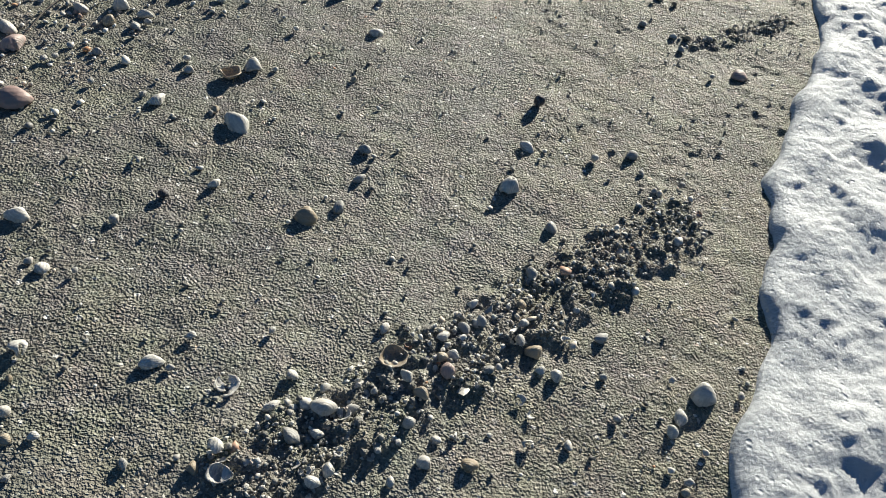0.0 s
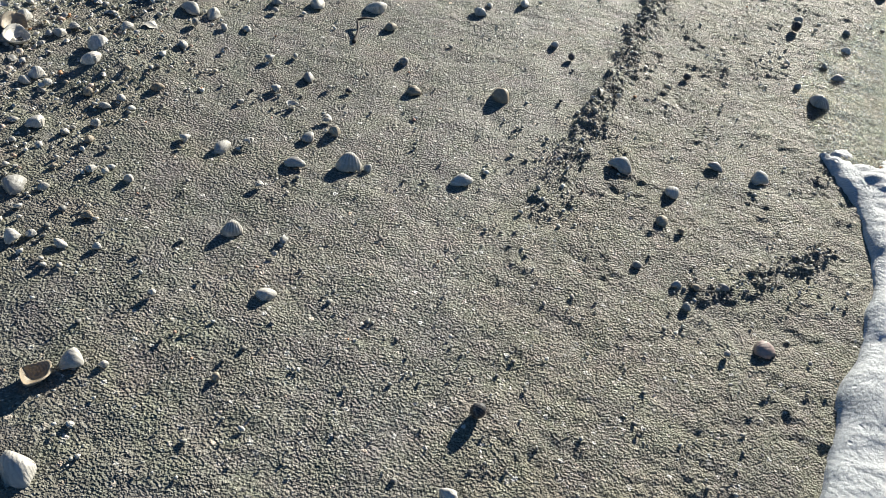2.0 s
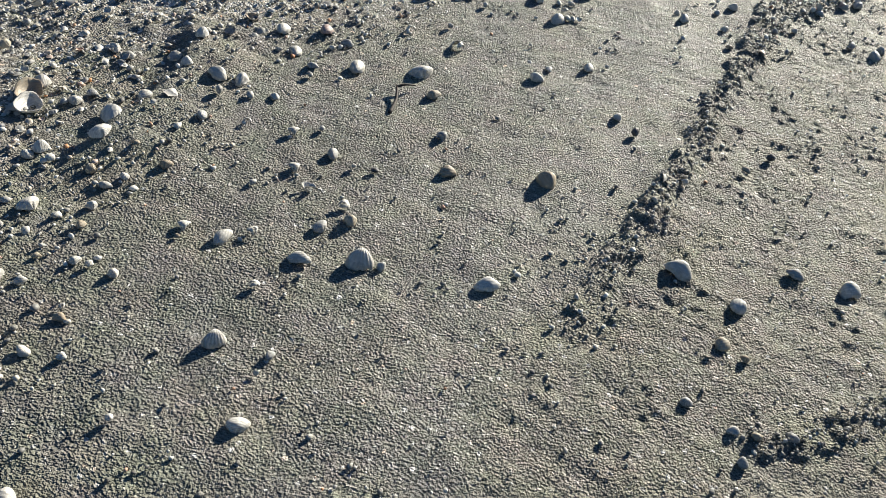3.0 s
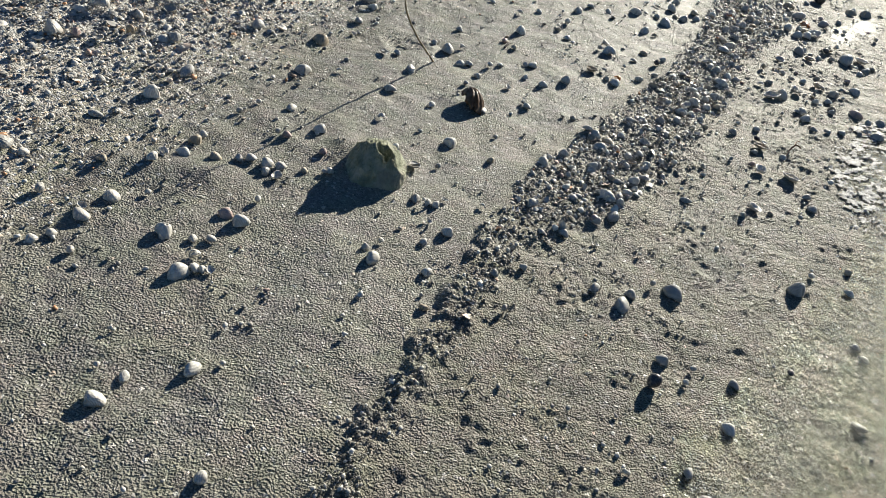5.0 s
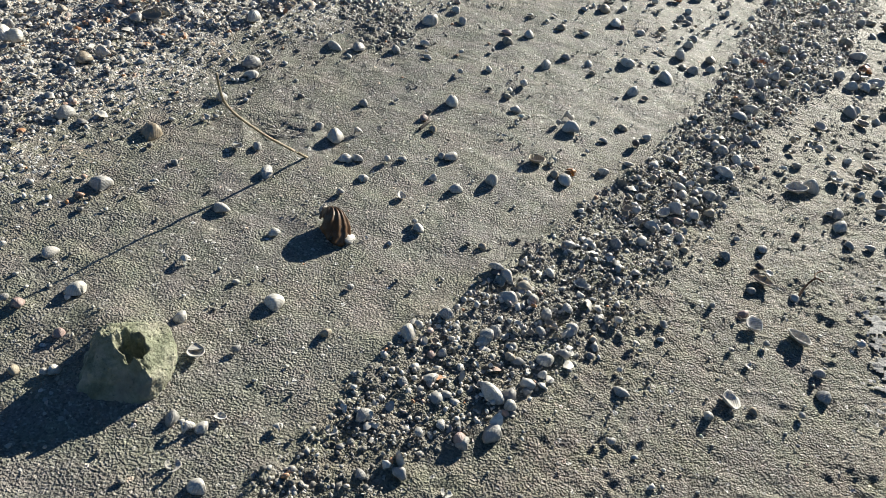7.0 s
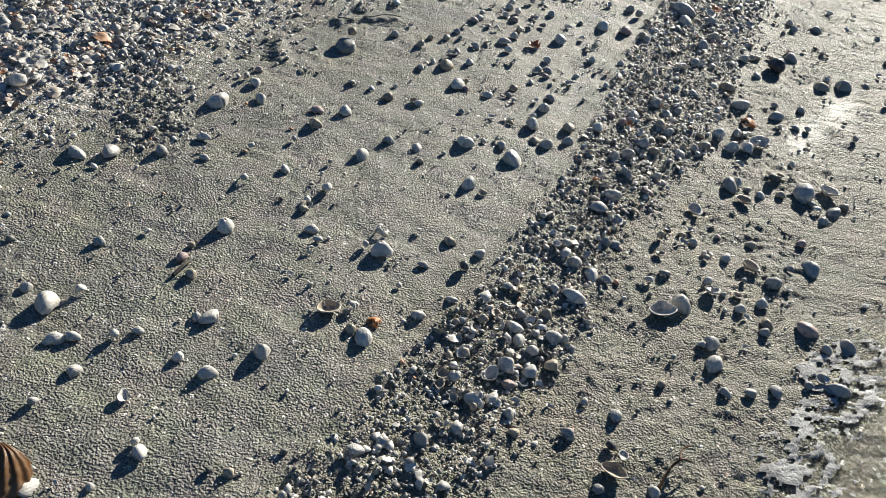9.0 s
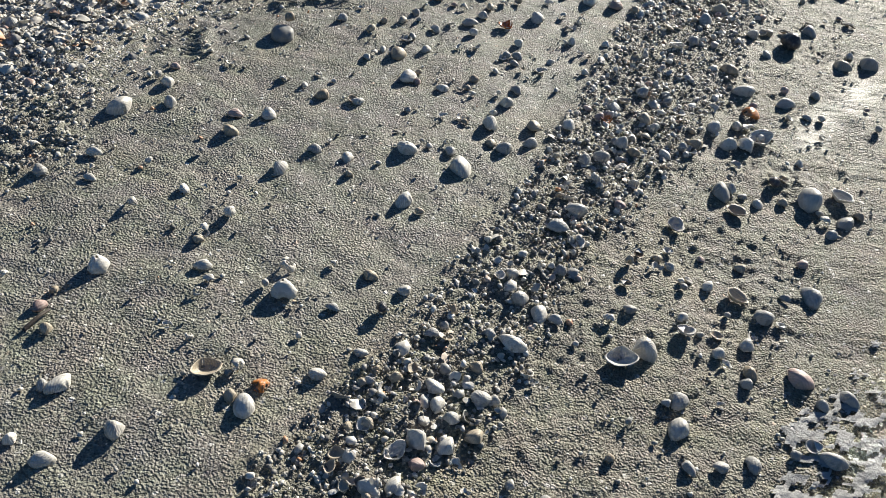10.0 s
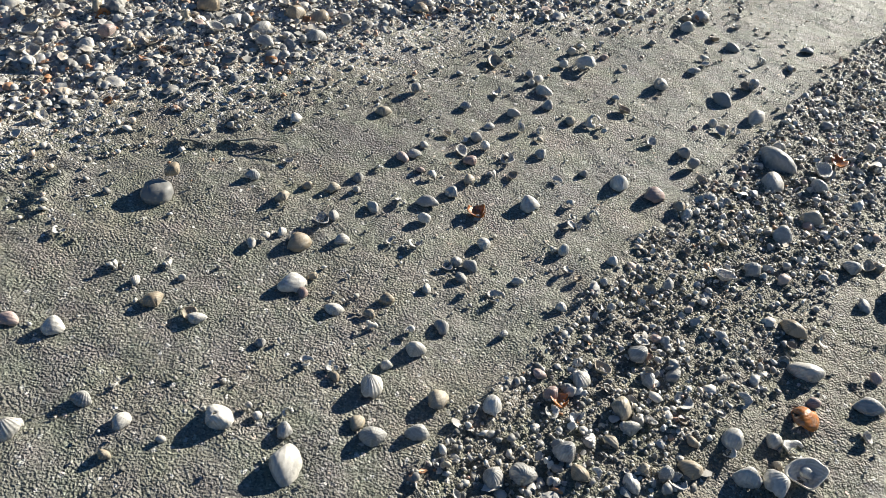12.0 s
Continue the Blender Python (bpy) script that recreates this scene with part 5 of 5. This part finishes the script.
VALVES = [small_valve(40, False, wide=1.15), small_valve(41, False, wide=0.95), small_valve(42, True, wide=1.15), small_valve(43, True, wide=0.8, deep=0.4),
          small_valve(44, False, broken=0.45), small_valve(45, True, broken=0.5), small_valve(47, False, wide=0.8, broken=0.6), small_valve(48, True, wide=1.3, broken=0.55), small_valve(46, False, wide=1.25, deep=0.28)]
HUMPS = [small_valve(60 + i, c, 3, wide=w, deep=q) for i, (c, w, q) in enumerate(((0, 1.1, 0.26), (0, 0.85, 0.30), (0, 1.3, 0.24), (1, 1.1, 0.26), (0, 1.0, 0.30), (0, 1.2, 0.22), (1, 0.9, 0.28), (0, 1.15, 0.34)))] + [small_valve(72, False, wide=1.2, deep=0.26, broken=0.35)]
BITS = [crumb(s) for s in range(10)]


def heap(name, label, category, shapes, xs, ys, sizes, mat, rng, tilt=0.4, lift=None, sink=0.1):
    """Many loose pieces as one mesh of stuff."""
    zs = land(xs, ys) + 0.002
    flat = [(v, np.array([q for fc in f for q in fc]), np.array([len(fc) for fc in f])) for v, f in shapes]
    allv, idx, counts, at = [], [], [], 0
    pick = rng.randint(0, len(shapes), len(xs))
    for i in range(len(xs)):
        v, loops, sides = flat[pick[i]]
        a, b, c = rng.randn() * tilt, rng.randn() * tilt, rng.rand() * 6.283
        m = np.array(Euler((a, b, c)).to_matrix())
        w = (v * sizes[i] * (1, 1, rng.uniform(0.8, 1.2))) @ m.T
        w[:, 2] += zs[i] - (w[:, 2].min() if tilt > 0.3 else 0) * 0.7 - sink * sizes[i] + (lift[i] if lift is not None else 0)
        w[:, 0] += xs[i]
        w[:, 1] += ys[i]
        allv.append(w)
        idx.append(loops + at)
        counts.append(sides)
        at += len(v)
    idx, counts = np.concatenate(idx), np.concatenate(counts)
    starts = np.concatenate([[0], np.cumsum(counts)[:-1]])
    me = bpy.data.meshes.new(name)
    co = np.concatenate(allv).astype(np.float32)
    me.vertices.add(len(co))
    me.vertices.foreach_set("co", co.ravel())
    me.loops.add(len(idx))
    me.loops.foreach_set("vertex_index", np.array(idx, np.int32))
    me.polygons.add(len(starts))
    me.polygons.foreach_set("loop_start", np.array(starts, np.int32))
    me.update(calc_edges=True)
    me.polygons.foreach_set("use_smooth", np.ones(len(starts), bool))
    me.materials.append(mat)
    return tagged(new(name, me), label, category, kind="stuff")


def scatter(n, weight, rng, x0, x1, y0, y1):
    """n places in the sheared strip along the shore, drawn by a weight from 0 to 1."""
    gx, gy = [], []
    while sum(map(len, gx)) < n:
        y = rng.uniform(y0, y1, 20000)
        x = rng.uniform(x0, x1, 20000) + 0.42 * y
        ok = rng.rand(20000) < weight(x, y)
        gx.append(x[ok])
        gy.append(y[ok])
    return np.concatenate(gx)[:n], np.concatenate(gy)[:n]


def bank_weight(x, y):
    k = -from_bank(x, y) + 0.05 * ripple(x, y, 0.15, 50)
    return (0.06 * smooth(k, -0.1, 0.05) + 0.94 * smooth(k, 0.0, 0.10)) * (0.25 + 0.75 * smooth(y, 2.2, 3.0)) * (1 - smooth(k, 0.42, 0.56))


def ridge_weight(x, y):
    main, old, small = hash_band(x, y)
    clump = 0.25 + 0.75 * smooth(ripple(x, y, 0.055, 51), -0.35, 0.25)
    return clump * np.maximum(main * (0.25 + 0.75 * smooth(y, 2.2, 2.6)), np.maximum(0.35 * old, 0.08 * small))


def gravel_weight(x, y):
    k = -from_bank(x, y) + 0.08 * ripple(x, y, 0.2, 52)
    main, old, small = hash_band(x, y)
    return np.maximum(smooth(k, -0.20, 0.02) * (1 - 0.7 * smooth(k, 0.12, 0.3) * smooth(y, 2.0, 2.6)) * (1 - smooth(k, 0.6, 0.8)), 0.6 * np.maximum(main * 0.8 * smooth(y, 2.2, 2.4), np.maximum(old * 0.8, small * 0.15)))


def lump_weight(x, y):
    main, old, small = hash_band(x, y)
    return np.maximum(np.maximum(main * np.where(y < 2.3, 1.0, 0.6), 1.0 * old), np.maximum(0.8 * small, 0.9 * scuffs(x, y)))


def patch_weight(x, y):
    """Shells strewn over the upper sand near the end of the walk, and seaward of the band."""
    d = from_step(x, y)
    up = smooth(-d, 0.0, 0.05) * (1 - smooth(-d, 0.30, 0.55)) * smooth(y, 3.75, 4.0)
    down = smooth(d - np.interp(y, BAND_Y, BAND_W), -0.02, 0.02) * (1 - smooth(d, 0.30, 0.75)) * smooth(y, 3.0, 3.5) * 0.55
    return np.maximum(up, down)


rng = np.random.RandomState(8)
bx, by = scatter(12500, bank_weight, rng, -1.75, -0.3, 1.05, 5.6)
heap("shell_bank", "dense bank of bleached mixed shells on upper sand", "shells", HUMPS, bx, by, np.clip(rng.lognormal(-4.55, 0.38, len(bx)) * (0.72 + 0.28 * smooth(by, 3.0, 3.8)), 0.005, 0.028), PALE, rng, 0.24, rng.rand(len(bx)) ** 2 * 0.005)
rx, ry = scatter(3000, ridge_weight, rng, -0.5, 0.45, 0.3, 5.6)
heap("shell_hash", "wet broken shells heaped in a band behind the step", "shells", VALVES + BITS, rx, ry, np.clip(rng.lognormal(-4.78, 0.45, len(rx)), 0.004, 0.024), HASH, rng, 0.5, rng.rand(len(rx)) ** 2 * 0.003, sink=0.34)
gx, gy = scatter(12000, gravel_weight, rng, -1.75, 0.4, 0.3, 5.4)
heap("shell_gravel", "coarse gravel of broken shell over rough sand", "shell gravel", BITS, gx, gy, np.clip(rng.lognormal(-5.1, 0.42, len(gx)), 0.0025, 0.014), CRUMBS, rng, 0.35)
sx, sy = scatter(6500, lambda x, y: 0.35 + 0.5 * bank_weight(x, y) + 0.4 * ridge_weight(x, y) + 0.3 * patch_weight(x, y), rng, -1.7, 0.5, 0.25, 5.4)
heap("shell_crumbs", "tiny pale and dark shell crumbs strewn over sand", "shell crumbs", BITS, sx, sy, np.clip(rng.lognormal(-5.75, 0.45, len(sx)), 0.0015, 0.010), CRUMBS, rng, 0.2, sink=-0.1)

lx, ly = scatter(13000, lump_weight, rng, -1.2, 0.45, 0.3, 5.4)
heap("sand_lumps", "lumps of wet sand and sand-coated shell bits", "sand lumps", BITS, lx, ly, np.clip(rng.lognormal(-5.0, 0.42, len(lx)), 0.003, 0.015) * np.where(ly < 1.0, 0.64, np.where(ly < 2.3, 0.6, 0.76)), GRIT, rng, 0.35, rng.rand(len(lx)) ** 2 * 0.001, sink=0.42)
tx, ty = scatter(11000, lambda x, y: (0.15 + 0.85 * smooth(ripple(x, y, 0.09, 55) + 0.6 * ripple(x, y, 0.03, 56), 0.0, 0.5) + 2 * (1 - smooth(np.hypot(x - 0.40, y - 1.45), 0.04, 0.12))) * (0.6 + 0.4 * smooth(from_step(x, y), -0.02, 0.05)) * (1 - 0.8 * smooth(from_sea(x, y), -0.1, 0)), rng, -1.62, 0.6, 0.25, 5.2)
heap("sand_grains", "coarse loose sand grains strewn on the beach", "sand grains", BITS, tx, ty, np.clip(rng.lognormal(-5.65, 0.45, len(tx)), 0.0016, 0.009), GRIT, rng, 0.2, sink=-0.1)

loose = random.Random(21)
for weight, x0, x1, y0, y1, n, lo, hi, lift in ((bank_weight, -1.6, -0.3, 1.2, 4.9, 150, 0.018, 0.034, 0.008), (ridge_weight, -0.4, 0.4, 2.4, 4.9, 200, 0.009, 0.020, 0.0), (patch_weight, -0.6, 0.6, 3.1, 4.9, 150, 0.012, 0.024, 0.0)):
    px, py = scatter(n, weight, rng, x0, x1, y0, y1)
    for x, y in zip(px, py):
        put(loose.choice(("grey", "tan", "cup", "ring", "rose", "broken", "darkark", "tancup", "ark", "slip", "grey", "pebble", "snail")), float(x), float(y), loose.uniform(lo, hi), None, loose.uniform(-15, 15), loose.random() * lift)

# ---- the water's edge ----
def water_material():
    M = Mat("sea_water")
    p = M.coords()
    n = M.bump(M.noise(p, 55.0, 4.0, 0.6), 1.0, 0.016)
    M.set(Base_Color=(0.86, 0.93, 0.94), Roughness=0.06, IOR=1.333, Transmission_Weight=1.0, Normal=n)
    return M.m


def foam_material(name="sea_foam", lo=(0.46, 0.48, 0.50), hi=(0.68, 0.69, 0.69)):
    M = Mat(name)
    p = M.coords()
    cells = M.cells(p, 160.0)
    soft = M.noise(p, 22.0, 4.0)
    col = M.ramp(soft, (0.3, lo), (0.65, hi))
    pits = M.ramp(M.cells(p, 48.0), (0.05, (0, 0, 0)), (0.16, (1, 1, 1)))
    n = M.bump(M.math("ADD", M.math("MULTIPLY", pits, 0.6), M.math("ADD", M.math("MULTIPLY", cells, -0.25), M.noise(p, 130.0, 6.0, 0.7))), 0.6, 0.006)
    M.set(Base_Color=col, Roughness=0.6, Normal=n, IOR=1.33)
    return M.m


WATER, FOAM, FROTH = water_material(), foam_material(), foam_material("thin_froth", (0.26, 0.255, 0.24), (0.44, 0.435, 0.42))


def shore_sheet(name, ss, ys, height, keep, mat, wob):
    """A sheet laid out by its distance from the water's edge."""
    s, y = np.meshgrid(ss, ys)
    x = np.interp(y, SEA_Y, SEA_X) + s / 0.88 + wob(y) * np.exp(-np.abs(s) / 0.15)
    z = height(x, y, s)
    n, m = len(ys), len(ss)
    i = np.arange((n - 1) * (m - 1))
    a = i // (m - 1) * m + i % (m - 1)
    q = np.stack([a, a + 1, a + m + 1, a + m], 1)
    if keep is not None:
        q = q[keep(x, y, s).ravel()[q].all(1)]
    me = bpy.data.meshes.new(name)
    me.from_pydata(np.stack([x, y, z], -1).reshape(-1, 3).tolist(), [], q.tolist())
    bm = bmesh.new()
    bm.from_mesh(me)
    bmesh.ops.delete(bm, geom=[v for v in bm.verts if not v.link_faces], context="VERTS")
    bm.to_mesh(me)
    bm.free()
    me.polygons.foreach_set("use_smooth", np.ones(len(me.polygons), bool))
    me.materials.append(mat)
    return new(name, me)


def bed(x, y):
    """The sand's height carried on level beyond the edge."""
    s = from_sea(x, y)
    return land(x, y) + 0.05 * np.clip(s - 0.02, 0, None) / (1 + 0.15 * np.clip(s, 0, None))


def shore_wobble(y):
    return 0.022 * ripple(y, y * 0 + 0.3, 0.16, 60) + 0.010 * ripple(y, y * 0 + 0.7, 0.06, 61)


def water_height(x, y, s):
    calm = smooth(s, 0.05, 0.4)
    return bed(x, y) * (1 - calm) + 0.0022 * smooth(s, 0.0, 0.03) + 0.004 * ripple(x, y, 0.09, 62) * calm * np.exp(-s / 3)


far = np.concatenate([np.arange(0, 0.8, 0.014), 0.8 + np.geomspace(0.01, 80, 40).cumsum()])
ys = np.concatenate([np.linspace(-60, -1, 40), np.arange(-0.95, 6.0, 0.016), np.linspace(6.1, 90, 50)])
water = shore_sheet("water", far, ys, water_height, None, WATER, shore_wobble)
water.visible_shadow = False
tagged(water, "thin clear sea water running over sand", "water", kind="structure")


def foam_body(x, y, s):
    """How far the foam is whole (1 and more) or torn open (below 0)."""
    holes = np.abs(ripple(x, y, 0.045, 66)) + 0.5 * np.abs(ripple(x, y, 0.02, 67))
    torn = 0.24 * smooth(s, 0.16, 0.34) + 0.14 * smooth(s, 0.3, 0.6) + 1.6 * smooth(y + 0.08 * ripple(x, y, 0.08, 68), 1.5, 1.72)
    return (holes - torn) / 0.12 + 1 - smooth(torn, 0.0, 0.1)


def foam_height(x, y, s):
    lip = 0.020 * np.sqrt(np.clip(s / 0.014, 0, 1)) * (0.75 + 0.5 * ripple(x, y, 0.12, 63))
    z = lip + 0.006 * np.abs(ripple(x, y, 0.028, 64)) * smooth(s, 0.01, 0.05) + 0.011 * ripple(x, y, 0.10, 65) * smooth(s, 0.03, 0.1)
    z = z + 0.0022 * ripple(x, y, 0.016, 69) * smooth(s, 0.004, 0.02)
    return bed(x, y) + z * np.sqrt(np.clip(foam_body(x, y, s), 0, 1)) - 0.006 * smooth(-foam_body(x, y, s), 0.0, 0.5)


def foam_keep(x, y, s):
    return foam_body(x, y, s) > -0.5


foam = shore_sheet("sea_foam", np.concatenate([[0.0, 0.002, 0.004, 0.008], np.arange(0.012, 0.8, 0.0048)]), np.arange(0.1, 2.1, 0.0048), foam_height, foam_keep, FOAM, shore_wobble)
tagged(foam, "thick white sea foam with a rounded front edge", "foam", kind="stuff")


def froth(x, y, s):
    """Thickness of the froth: soft bumps drawn out along the backwash, thinning seaward."""
    u, v = x * 0.9 + y * 0.45, y - 0.5 * x
    bumps = 0.60 * ripple(u * 0.5, v, 0.016, 70) + 0.6 * ripple(u * 0.8, v, 0.0075, 71) + 0.35 * ripple(x, y, 0.06, 73)
    dense = smooth(s, -0.09, 0.0) * (1 - 0.75 * smooth(s, 0.03, 0.20)) * smooth(y, 2.5, 2.68) * (1 - smooth(y, 3.1, 3.4))
    return bumps - 0.75 + 0.95 * dense


def lace_keep(x, y, s):
    return froth(x, y, s) > 0


lace = shore_sheet("foam_lace", np.arange(-0.09, 0.32, 0.0034), np.arange(2.35, 3.45, 0.0034), lambda x, y, s: bed(x, y) + 0.001 + 0.0042 * np.sqrt(np.clip(froth(x, y, s), 0, 1)) + 0.0012 * ripple(x, y, 0.008, 72), lace_keep, FROTH, shore_wobble)
tagged(lace, "torn lace of white froth on wet sand", "foam", kind="stuff")
